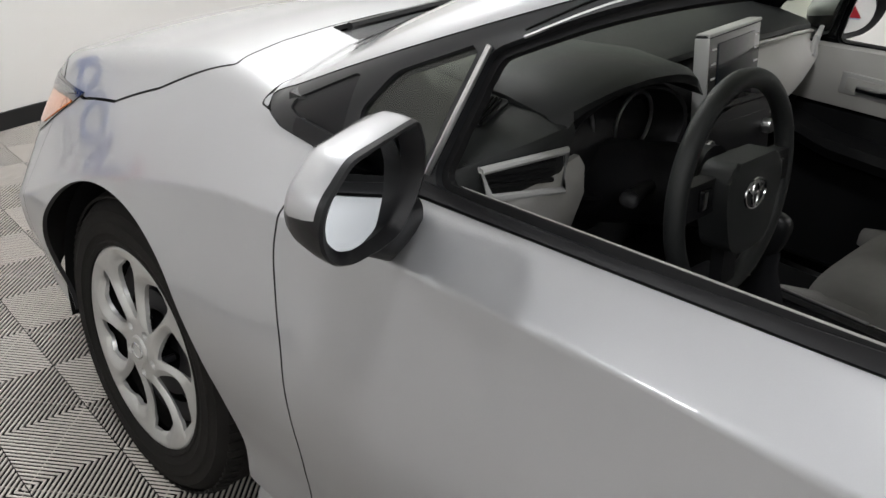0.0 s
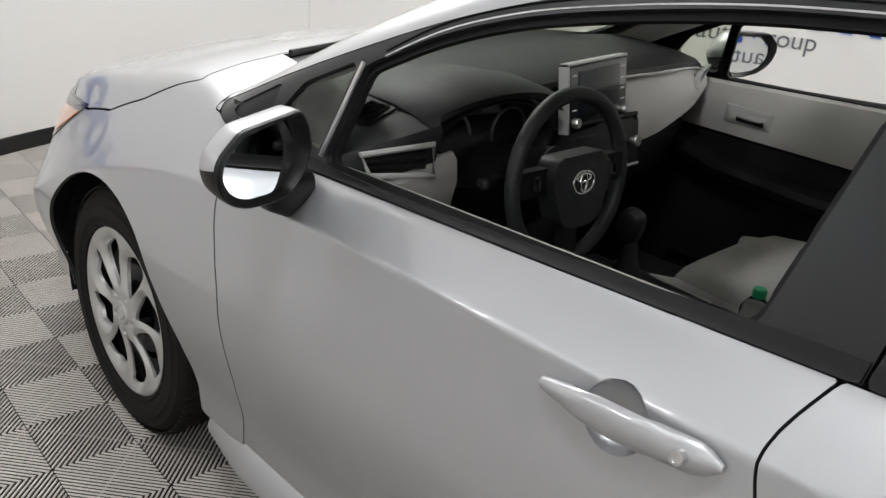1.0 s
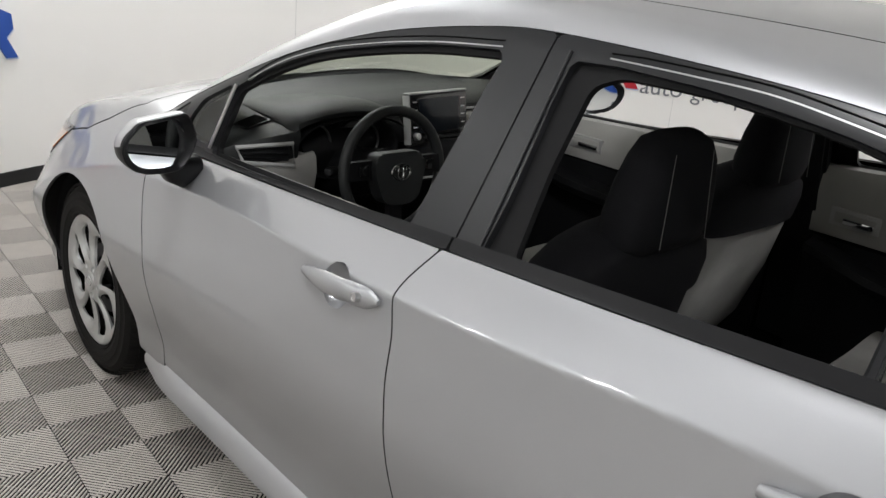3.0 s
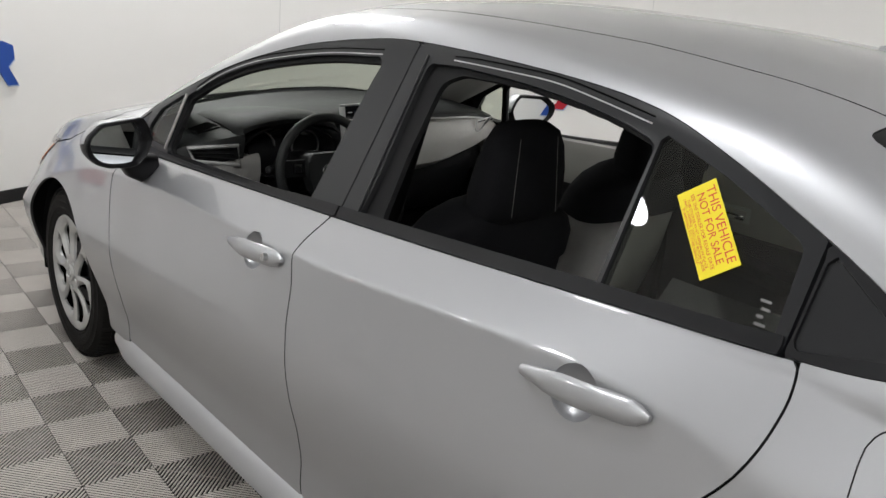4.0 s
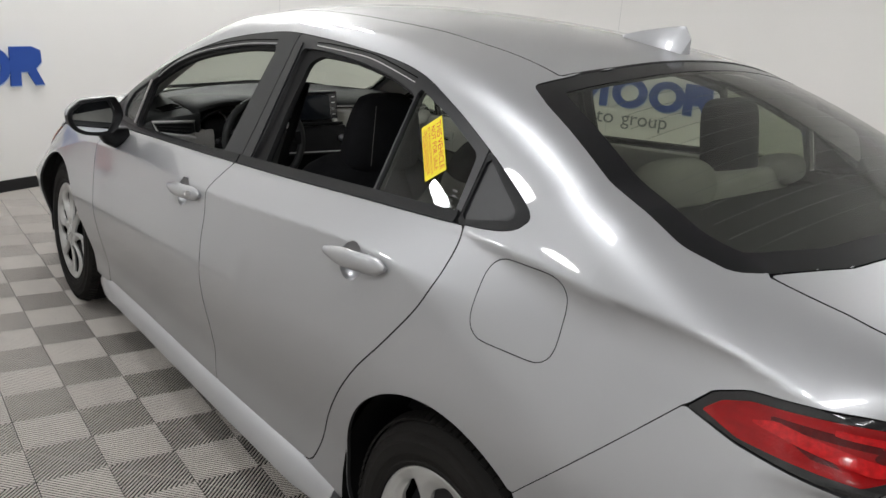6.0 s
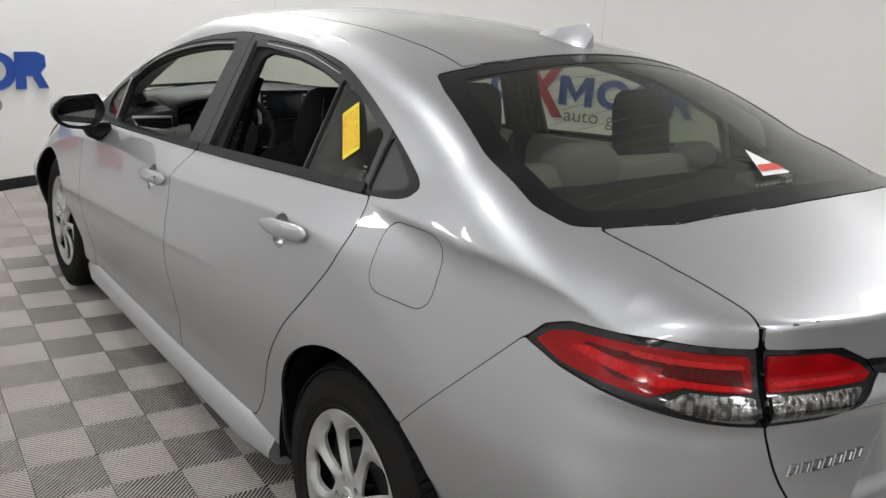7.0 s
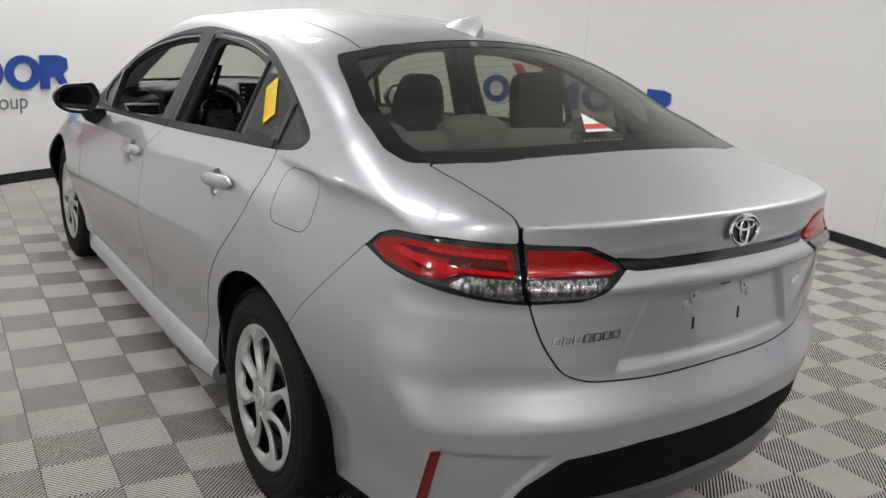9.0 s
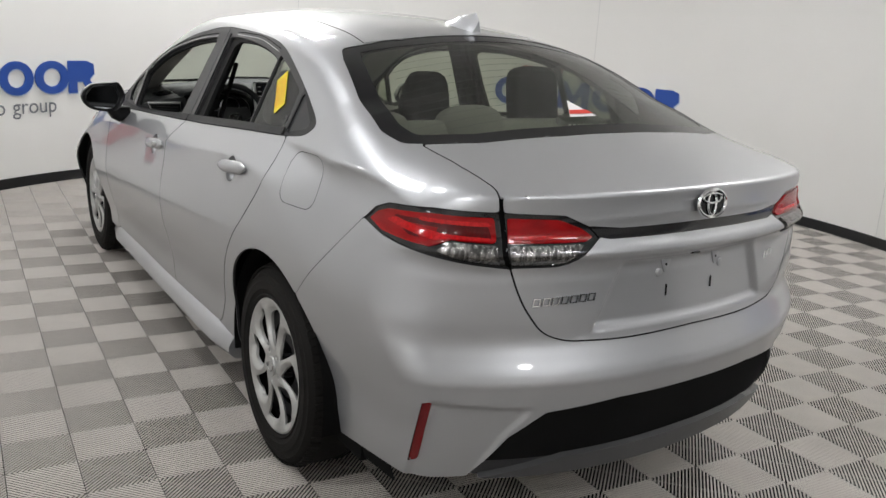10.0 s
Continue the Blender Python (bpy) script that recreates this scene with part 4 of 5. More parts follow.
def side_mirror(hand, dy):
    face = [Vector((hand * x, 0.573 + dy - (x - 0.9) * 0.35 - (z - 0.945) * 0.08, z)) for x, z in rounded(MIRROR_FACE, 0.012, 3)]
    c = sum(face, Vector()) / len(face)

    def ring(y, scale, dz=0.0):
        return [Vector((c.x + (p.x - c.x) * scale, p.y + y, c.z + dz + (p.z - c.z) * scale)) for p in face]
    shell = [ring(0.0, 1.0), ring(0.004, 1.01), ring(0.02, 1.015), ring(0.045, 0.985), ring(0.066, 0.89, -0.003), ring(0.08, 0.68, -0.006), ring(0.085, 0.4, -0.008), ring(0.088, 0.12, -0.01)]
    up_, low = bmesh.new(), bmesh.new()
    zc = 0.944

    def half(bm, keep_up):
        loft(shell, bm, cap=False)
        g = bm.verts[:] + bm.edges[:] + bm.faces[:]
        bmesh.ops.bisect_plane(bm, geom=g, plane_co=(c.x, c.y, zc), plane_no=(0.0, 0.25, 1.0), clear_outer=not keep_up, clear_inner=keep_up)
    half(up_, True)
    half(low, False)
    mir = part("side_mirror", low, TRIM, car, "door mirror with a silver cap and black base")
    cap = part("mirror_cap", up_, PAINT, mir, "silver mirror cap")
    bez = bmesh.new()
    loft([ring(0.004, 1.012), ring(-0.004, 1.0), ring(-0.006, 0.965), ring(0.004, 0.86), ring(0.016, 0.80)], bez, cap=False)
    part("mirror_bezel", bez, TRIM, mir)
    gl = bmesh.new()
    gl.faces.new([gl.verts.new(p + Vector((0, 0.14 * (p.z - c.z), 0))) for p in ring(0.0135, 0.81)])
    part("mirror_pane", gl, MIRROR, mir, "mirror glass", smooth=False)
    foot = []
    for q, w_, h_ in (((0.872, 0.66, 0.885), 0.026, 0.02), ((0.85, 0.655, 0.864), 0.034, 0.034), ((0.815, 0.658, 0.852), 0.036, 0.04), ((0.765, 0.668, 0.86), 0.034, 0.026)):
        foot.append([Vector((hand * q[0], dy + q[1] + w_ * math.copysign(abs(math.cos(a)) ** 0.6, math.cos(a)), q[2] + h_ * math.copysign(abs(math.sin(a)) ** 0.7, math.sin(a)))) for a in (k * math.tau / 20 for k in range(20))])
    part("mirror_foot", loft(foot), TRIM, mir)


for hand in (-1, 1):
    side_mirror(hand, 0.0 if hand < 0 else 0.08)
    doors = [ob for ob in car.children if ob.name.split(".")[0] in ("front_door", "rear_door") and sum(v.co.x for v in ob.data.vertices[:50]) * hand > 0]
    for ob in doors:
        y0, z0, y1, z1, cy, cz = HANDLES[0 if ob.name.startswith("front") else 1]
        h = door_handle(ob, y0, z0, y1, z1, True, hand)
        part("handle_cup", cup(ob, cy, cz, hand), PAINT, ob)
        if ob.name.startswith("front") and hand < 0:
            p, f, u, n = on_body(-0.126, 0.818, 0.029, hand)
            m = Matrix.Translation(p) @ n.to_track_quat("Z", "Y").to_matrix().to_4x4()
            part("key_hole", spun([(0.0085, -0.01), (0.0085, 0.0035), (0.006, 0.004), (0.0055, 0.002), (0.0, 0.0015)], 20, m=m), SATIN_METAL, ob)

# roof aerial
rings = []
for i in range(11):
    t = i / 10
    y = -0.965 - 0.2 * t
    z = float(ROOF(y)) - 0.004
    h = 0.01 + 0.062 * t ** 0.9 if t < 0.9 else 0.066 - 0.25 * (t - 0.9)
    w_ = 0.004 + 0.03 * math.sin(math.pi * min(t * 0.75 + 0.05, 1))
    lean = 0.012 * t
    rings.append([(w_ * math.cos(a) * (1 - 0.82 * max(0, math.sin(a)) ** 0.7), y - lean * max(0, math.sin(a)), z + h * max(0, math.sin(a))) for a in (math.pi * k / 14 for k in range(15))] )
part("roof_aerial", loft([[Vector(p) for p in r] for r in rings]), PAINT, car, "silver shark-fin roof aerial")


def tail_point(x, z, out=0.0):
    p = cast(np.array([[x, -1.5, z]]), np.array([[0.0, -1.0, 0.0]]))[0]
    n = slope(p[None])[0]
    return Vector(p) + Vector(n) * out, Vector(n)


lid_face = [ob for ob in lid.children if ob.name.startswith("lid_face")][0]
# oval emblem: a ring and a smaller upright oval with a bar
c0, nrm = tail_point(0.0, 0.968, 0.006)
base = Matrix.Translation(c0) @ nrm.to_track_quat("Z", "Y").to_matrix().to_4x4()
emb = part("emblem", prism([(0.046 * math.cos(a), 0.033 * math.sin(a)) for a in (k * math.tau / 40 for k in range(40))], 0.004, m=base @ Matrix.Translation((0, 0, -0.005))), GLOSS, lid, "chrome oval emblem on the trunk lid")
for rx, ry, oy, th_ in ((0.049, 0.0345, 0.0, 0.0045), (0.0145, 0.03, 0.0, 0.0032), (0.033, 0.012, 0.013, 0.0032)):
    ring = [base @ Vector((rx * math.cos(a), oy + ry * math.sin(a), 0.002)) for a in (k * math.tau / 40 for k in range(40))]
    part("emblem_ring", tube(ring, th_, 8, closed=True), CHROME, emb)
# raised name badges, as plain bars
for x0, x1, zc, k in ((-0.503, -0.335, 0.748, 7), (0.335, 0.38, 0.785, 2)):
    for i in range(k):
        xa = x0 + (x1 - x0) * (i + 0.5) / k
        q, nn = tail_point(xa, zc + 0.008 * i / k, 0.001)
        side_ = Vector((0, 0, 1)).cross(nn).normalized()
        b = Matrix.Translation(q) @ Matrix((side_, nn.cross(side_), nn)).transposed().to_4x4()
        bar = [(-0.0095, -0.0085, 0.002), (0.0065, -0.0085, 0.002), (0.0095, 0.0085, 0.002), (-0.0065, 0.0085, 0.002)]
        part("badge_bar", tube(bar, 0.0028, 6, closed=True), CHROME, lid, "chrome badge bar", m=b)
# plate hollow: mounts and slots
def tail_frame(x, z, out):
    """A frame on the tail: across, up, outward."""
    q, nn = tail_point(x, z, out)
    side_ = Vector((0, 0, 1)).cross(nn).normalized()
    return Matrix.Translation(q) @ Matrix((side_, nn.cross(side_), nn)).transposed().to_4x4()


for sx in (-1, 1):
    # near-black blocks stand in for the shade inside slots and holes
    part("plate_slot", box((0.0055, 0.03, 0.004), (0, 0, 0), 0.0015), DARK, lid, m=tail_frame(sx * 0.09, 0.742, -0.0178))
    m = tail_frame(sx * 0.1, 0.81, -0.0178)
    part("plate_mount", prism(rounded([(-0.019, 0.014), (0.019, 0.014), (0.006, -0.02), (-0.006, -0.02)], 0.008), 0.003, m=m, bevel=0.001), PAINT, lid)
    part("plate_mount_hole", spun([(0.0035, 0.0), (0.0035, 0.0036), (0.0, 0.0036)], 12, m=m), DARK, lid)
    part("plate_bump", superell(0.012, 0.012, 0.004, 1, 1, 10, m=tail_frame(sx * 0.088 - 0.035 if sx < 0 else sx * 0.088 + 0.035, 0.79, -0.0175)), PAINT, lid)
q, nn = tail_point(-0.02, 0.838, -0.004)
part("lid_switch", box((0.035, 0.012, 0.008), q, 0.003), GLOSS, lid)

# crisp bright strips along the window tops
for hand in (-1, 1):
    for path in ([(0.585, 1.083), (0.49, 1.136), (0.36, 1.184), (0.203, 1.22), (0.02, 1.249), (-0.165, 1.266)], [(-0.4, 1.281), (-0.55, 1.28), (-0.696, 1.276), (-0.81, 1.262), (-0.915, 1.246)]):
        f = curve(sorted(path))
        ya, yb = path[0][0], path[-1][0]
        pts = []
        for i in range(25):
            y = ya + (yb - ya) * i / 24
            p = on_body(y, float(f(y)) - 0.004, -0.003, hand)[0]
            pts.append(p)
        part("window_strip", tube(pts, 0.0024, 6), SATIN_METAL, car, "thin bright window strip")
        for up_by, rad in ((0.006, 0.0014),):
            pts = [on_body(y, float(f(y)) + up_by * min(1, (ya - y) * 9 + 0.5), 0.0, hand)[0] for y in (ya + (yb - ya) * i / 24 for i in range(25))]
            part("frame_seam", tube(pts, rad, 6), DARK, car)

# metal strip put in for the highlight down the dark bar between the fixed and the lowered front panes
for hand in (-1, 1):
    pts = [on_body(0.662 - 0.036 * k / 6, 0.9 + 0.16 * k / 6, 0.001, hand)[0] for k in range(7)]
    part("divider_strip", tube(pts, 0.0045, 8), SATIN_METAL, car, "metal strip added for the highlight on the dark window divider")

# raised lip down the front of the rear window frame
for hand in (-1, 1):
    pts = [on_body(-0.307 - 0.012 * k / 10, 0.958 + 0.318 * k / 10, 0.001, hand)[0] for k in range(11)]
    part("frame_lip", tube(pts, 0.0026, 8), SATIN, car, "raised black frame lip")

# lamps at the nose
for hand in (-1, 1):
    hl = SIDE.cut("headlamp", least(SIDE.x * hand - 0.4, inside(SIDE.y, SIDE.z, [(1.665, 0.741), (1.8, 0.722), (2.26, 0.66), (2.26, 0.57), (1.9, 0.595), (1.86, 0.618)])), GLOSS, car, "clear headlamp with an amber marker", sink=-0.003)
    if hl:
        SIDE.cut("amber_marker", least(SIDE.x * hand, inside(SIDE.y, SIDE.z, [(1.712, 0.712), (1.8, 0.698), (1.95, 0.672), (1.95, 0.606), (1.88, 0.618)])), AMBER, hl, "amber side marker", sink=-0.005)
        SIDE.cut("lamp_glass", least(SIDE.x * hand - 0.42, inside(SIDE.y, SIDE.z, [(1.69, 0.732), (1.8, 0.717), (2.2, 0.66), (2.2, 0.63), (1.95, 0.677), (1.8, 0.703)])), REFLECTOR, hl, "clear upper lens", sink=-0.005)


# ---- cabin ----
part("cabin_floor", box((1.36, 2.9, 0.03), (0, -0.35, 0.3), 0.01), CARPET, car, "black carpet")
part("firewall", box((1.3, 0.05, 0.6), (0, 1.0, 0.6), 0.02), CARPET, car)
DASH_TOP = curve([(-0.72, 0.905), (-0.62, 0.93), (-0.35, 0.955), (0.0, 0.965), (0.35, 0.962), (0.62, 0.945), (0.72, 0.92)])
DASH_EDGE = curve([(-0.72, 0.70), (-0.6, 0.665), (-0.3, 0.70), (0.0, 0.73), (0.4, 0.75), (0.64, 0.79), (0.72, 0.83)])


def dash_rings(sections):
    rings = []
    for i in range(49):
        x = -0.715 + 1.43 * i / 48
        e, t = float(DASH_EDGE(x)), float(DASH_TOP(x))
        rings.append([Vector((x, min(e + dy, 1.08 - 0.2 * x * x), t + dz * (1 if dz < 0.02 else 1 - 2 * x * x))) for dy, dz in sections])
    return rings


pad = [(0.41, 0.03), (0.3, 0.014), (0.2, 0.013), (0.08, 0.008), (0.02, -0.002), (0.004, -0.012), (0.002, -0.022), (0.02, -0.034), (0.41, -0.04)]
dash = part("dashboard", loft(dash_rings(pad)), DASH, car, "soft black dashboard with a light grey lower panel")
face = [(0.02, -0.03), (-0.002, -0.045), (-0.02, -0.075), (-0.026, -0.11), (-0.015, -0.15), (0.03, -0.18), (0.1, -0.19), (0.22, -0.06)]
rings = dash_rings(face)
DROP = curve([(0.1, 1.32), (0.2, 1.3), (0.37, 1.18), (0.54, 0.88), (0.64, 0.6), (0.72, 0.4)])
deep = []
for i in range(25):
    x = 0.12 + 0.595 * i / 24
    e, t, k = float(DASH_EDGE(x)), float(DASH_TOP(x)), float(DROP(x))
    deep.append([Vector((x, e + dy - 0.02 * (k - 0.4) * (0.2 < -dz * 10 < 1.6), t + dz * k - 0.01 * (1 - k))) for dy, dz in face])
part("dash_panel", loft(deep), GREY, dash, "light grey padded panel")
corner = [(0.15, 0.004), (0.0, 0.002), (-0.045, -0.008), (-0.05, -0.02), (-0.036, -0.08), (0.1, -0.085)]
part("dash_corner", loft(dash_rings(corner)[:8]), DASH, dash)
under = [(-0.03, -0.078), (-0.042, -0.09), (-0.048, -0.13), (-0.03, -0.21), (0.02, -0.26), (0.1, -0.2), (0.1, -0.08)]
part("dash_panel", loft(dash_rings(under)[:10]), GREY, dash, "light grey padded panel")
low = [(0.04, -0.14), (0.02, -0.2), (0.05, -0.32), (0.16, -0.42), (0.25, -0.42), (0.25, -0.1)]
part("knee_panel", loft(dash_rings(low)), HARD, dash)
part("dash_middle", loft(dash_rings(face)[8:30]), HARD, dash)
pts = [Vector((x, float(DASH_EDGE(x)) - 0.004, float(DASH_TOP(x)) - 0.026)) for x in np.linspace(0.13, 0.62, 14)]
part("dash_strip", tube(pts, 0.0038, 6), SILVER, dash, "thin silver strip")
# hood over the gauges, with a dark hollow and rings
rings = []
for i in range(17):
    t = i / 16
    x = -0.535 + 0.37 * t
    h = math.sin(math.pi * t) ** 0.55
    rings.append([Vector((x, y, z)) for y, z in ((0.9, 0.955 + 0.02 * h), (0.72, 0.955 + 0.045 * h), (0.615 + 0.03 * (1 - h), 0.945 + 0.05 * h), (0.6 + 0.03 * (1 - h), 0.935 + 0.048 * h), (0.615, 0.925 + 0.042 * h), (0.7, 0.93 + 0.03 * h), (0.9, 0.91))])
part("gauge_hood", loft(rings), DASH, dash, "soft black hood over the gauges")
part("gauge_surround", loft([[Vector((-0.345 + 0.17 * k * math.cos(a), 0.65 + y, 0.875 + 0.085 * k * math.sin(a))) for a in (j * math.tau / 32 for j in range(32))] for k, y in ((1.06, 0.0), (1.0, -0.022), (0.95, -0.02), (0.86, 0.05))], cap=False), HARD, dash)
part("gauge_panel", prism([(-0.345 + 0.16 * math.cos(a), 0.875 + 0.08 * math.sin(a)) for a in (j * math.tau / 32 for j in range(32))], 0.01, m=Matrix(((1, 0, 0, 0), (0, 0, 1, 0.7), (0, 1, 0, 0), (0, 0, 0, 1)))), GLOSS, dash)
for x, r in ((-0.43, 0.056), (-0.262, 0.05)):
    part("gauge_ring", tube([Vector((x + r * math.cos(a), 0.675, 0.88 + r * math.sin(a))) for a in (j * math.tau / 32 for j in range(32))], 0.0035, 6, closed=True), SATIN_METAL, dash)
# vents
def vent(q, name="air_vent", frame_of=None):
    """A slanted frame with slats; its corners from the top at the door end."""
    q = [Vector(p) for p in q]
    s = 1 if q[1].x > q[0].x else -1
    v = part(name, tube([q[0], q[1], q[2], q[3]], 0.0058, 8, closed=True), frame_of or SILVER, dash, "slatted air vent")
    bm = bmesh.new()
    bm.faces.new([bm.verts.new(p + Vector((0, 0.03, 0))) for p in q])
    part("vent_back", bm, DARK, v, smooth=False)
    for i in range(1, 4):
        t = i / 4
        part("slat", tube([q[0].lerp(q[3], t) + Vector((0.01 * s, 0.012, 0)), q[1].lerp(q[2], t) + Vector((-0.01 * s, 0.012, 0))], 0.0035, 6), HARD, v)


vent([(-0.688, 0.618, 0.908), (-0.537, 0.602, 0.91), (-0.529, 0.604, 0.85), (-0.668, 0.615, 0.868)])
vent([(0.655, 0.772, 0.927), (0.54, 0.735, 0.921), (0.536, 0.735, 0.885), (0.555, 0.738, 0.877)])
vent([(0.12, 0.63, 0.885), (-0.12, 0.63, 0.885), (-0.12, 0.632, 0.855), (0.12, 0.632, 0.855)], frame_of=HARD)
# demister grille on the corner pad
gr = part("demister_grille", prism(rounded([(-0.045, -0.02), (0.05, -0.03), (0.05, 0.02), (-0.04, 0.03)], 0.01), 0.004, m=pose(-0.595, 0.715, 0.943, 6, -8, 24)), HARD, dash)
for i in range(7):
    part("slat", box((0.085, 0.003, 0.004), (0, -0.018 + i * 0.006, 0.005)), DARK, gr, m=pose(-0.595, 0.715, 0.943, 6, -8, 24))
# screen
sc = part("touch_screen", box((0.258, 0.022, 0.15), (0, 0, 0), 0.006), HARD, car, "upright touch screen with a silver edge", m=pose(-0.016, 0.657, 0.938, -9, 0, 8))
part("screen_edge", box((0.25, 0.024, 0.006), (0.0, -0.002, 0.0735), 0.002), SILVER, sc)
part("screen_edge", box((0.007, 0.024, 0.14), (-0.1275, -0.002, 0.0), 0.002), SILVER, sc)
part("screen_bezel", box((0.246, 0.006, 0.138), (0, -0.0105, 0), 0.003), GLOSS, sc)
part("screen_pane", box((0.175, 0.003, 0.098), (0, -0.0142, 0.008), 0.001), mat("screen_glass", (0.012, 0.015, 0.02), 0.12, spec=0.25, rough_vary=0.02), sc)
for sx in (-1, 1):
    for i in range(4):
        part("screen_key", box((0.016, 0.002, 0.003), (sx * 0.105, -0.0142, 0.05 - i * 0.024)), WHITEP, sc)
    part("knob", spun([(0.011, 0.0), (0.011, 0.012), (0.009, 0.015), (0.0, 0.015)], 20, m=pose(sx * 0.105, -0.012, -0.048, 90)), SATIN_METAL, sc)
# climate panel
cl = part("climate_panel", box((0.28, 0.05, 0.12), (0, 0, 0), 0.012), HARD, car, m=pose(0.0, 0.645, 0.815, -10))
for sx in (-1, 1):
    part("knob", spun([(0.014, 0.0), (0.014, 0.014), (0.012, 0.017), (0.0, 0.017)], 24, m=pose(sx * 0.112, -0.024, 0.005, 90)), SATIN_METAL, cl, "silver climate knob")
part("climate_strip", box((0.27, 0.004, 0.006), (0, -0.026, -0.05), 0.002), SILVER, cl)
# steering wheel
SW = Matrix.Translation((-0.316, 0.463, 0.852)) @ Vector((0, -math.cos(radians(7)), math.sin(radians(7)))).to_track_quat("Z", "Y").to_matrix().to_4x4()
rim = [Vector((0.156 * math.cos(a), 0.156 * math.sin(a), 0)) for a in (k * math.tau / 64 for k in range(64))]
sw = part("steering_wheel", tube(rim, 0.0145, 12, closed=True), DASH, car, "black leather-look steering wheel", m=SW)
pad_o = rounded([(-0.075, 0.052), (0.075, 0.052), (0.082, 0.0), (0.058, -0.07), (0.03, -0.085), (-0.03, -0.085), (-0.058, -0.07), (-0.082, 0.0)], 0.03)
part("airbag_pad", prism(pad_o, 0.045, m=Matrix.Translation((0, 0, -0.012)), bevel=0.012), DASH, sw)
for sx in (-1, 1):
    part("wheel_spoke", loft([[Vector((sx * x, 0.01 + y, z)) for y, z in ((-0.024, -0.012), (0.024, -0.012), (0.024, 0.012), (-0.024, 0.012))] for x in (0.06, 0.11, 0.15)]), HARD, sw)
    part("spoke_switch", box((0.03, 0.03, 0.008), (sx * 0.105, 0.01, 0.014), 0.004), GLOSS, sw)
part("wheel_spoke", loft([[Vector((x, -y, z)) for x, z in ((-0.02, -0.012), (0.02, -0.012), (0.02, 0.008), (-0.02, 0.008))] for y in (0.07, 0.12, 0.15)]), HARD, sw)
for rx, ry, oy in ((0.03, 0.021, 0.0), (0.009, 0.018, 0.0), (0.02, 0.0075, 0.008)):
    part("wheel_emblem", tube([Vector((rx * math.cos(a), oy + ry * math.sin(a), 0.034)) for a in (k * math.tau / 28 for k in range(28))], 0.0022, 6, closed=True), CHROME, sw)
part("column", tube([(-0.316, 0.49, 0.845), (-0.33, 0.7, 0.79)], [0.06, 0.07], 16), HARD, car)
for sx in (-1, 1):
    part("column_stalk", tube([(-0.316 + sx * 0.05, 0.56, 0.835), (-0.316 + sx * 0.1, 0.55, 0.842), (-0.316 + sx * 0.15, 0.537, 0.845)], [0.009, 0.01, 0.014], 10), HARD, car)
part("stalk_knob", superell(0.009, 0.014, 0.011, 0.8, 0.8, 10, m=Matrix.Translation((-0.47, 0.535, 0.845))), PLASTIC, car)
# console and gear lever
part("console", box((0.22, 0.95, 0.26), (0, 0.2, 0.4), 0.03, 3), HARD, car, "black centre console")
part("armrest", box((0.18, 0.3, 0.1), (0, -0.22, 0.57), 0.035, 3), CLOTH, car)
part("gear_plate", box((0.12, 0.3, 0.01), (-0.01, 0.42, 0.533), 0.004), GLOSS, car)
for k in (0.21, 0.12):
    part("cup_holder", spun([(0.042, 0.0), (0.042, 0.008), (0.036, 0.008), (0.034, -0.03), (0.0, -0.03)], 28, m=Matrix.Translation((0.04, k, 0.53))), HARD, car)
part("gear_boot", spun([(0.045, 0.0), (0.035, 0.03), (0.018, 0.07), (0.014, 0.11)], 20, m=Matrix.Translation((-0.005, 0.5, 0.535))), CLOTH, car)
part("gear_knob", superell(0.024, 0.03, 0.042, 0.7, 0.7, 12, m=pose(-0.005, 0.51, 0.675, 12)), HARD, car)
for sx in (-1, 1):
    part("console_strip", tube([(sx * 0.1, 0.0, 0.529), (sx * 0.1, 0.6, 0.529)], 0.003, 6), SATIN_METAL, car)


def ring_of(cx, cy, cz, w, dpt, tilt, e=0.45, n=28):
    """A rounded section across a seat, w wide and dpt deep."""
    def pw(v):
        return math.copysign(abs(v) ** e, v)
    m = Matrix.Translation((cx, cy, cz)) @ Matrix.Rotation(tilt, 4, "X")
    return [m @ Vector((w * pw(math.cos(a)), dpt * pw(math.sin(a)), 0)) for a in (k * math.tau / n for k in range(n))]


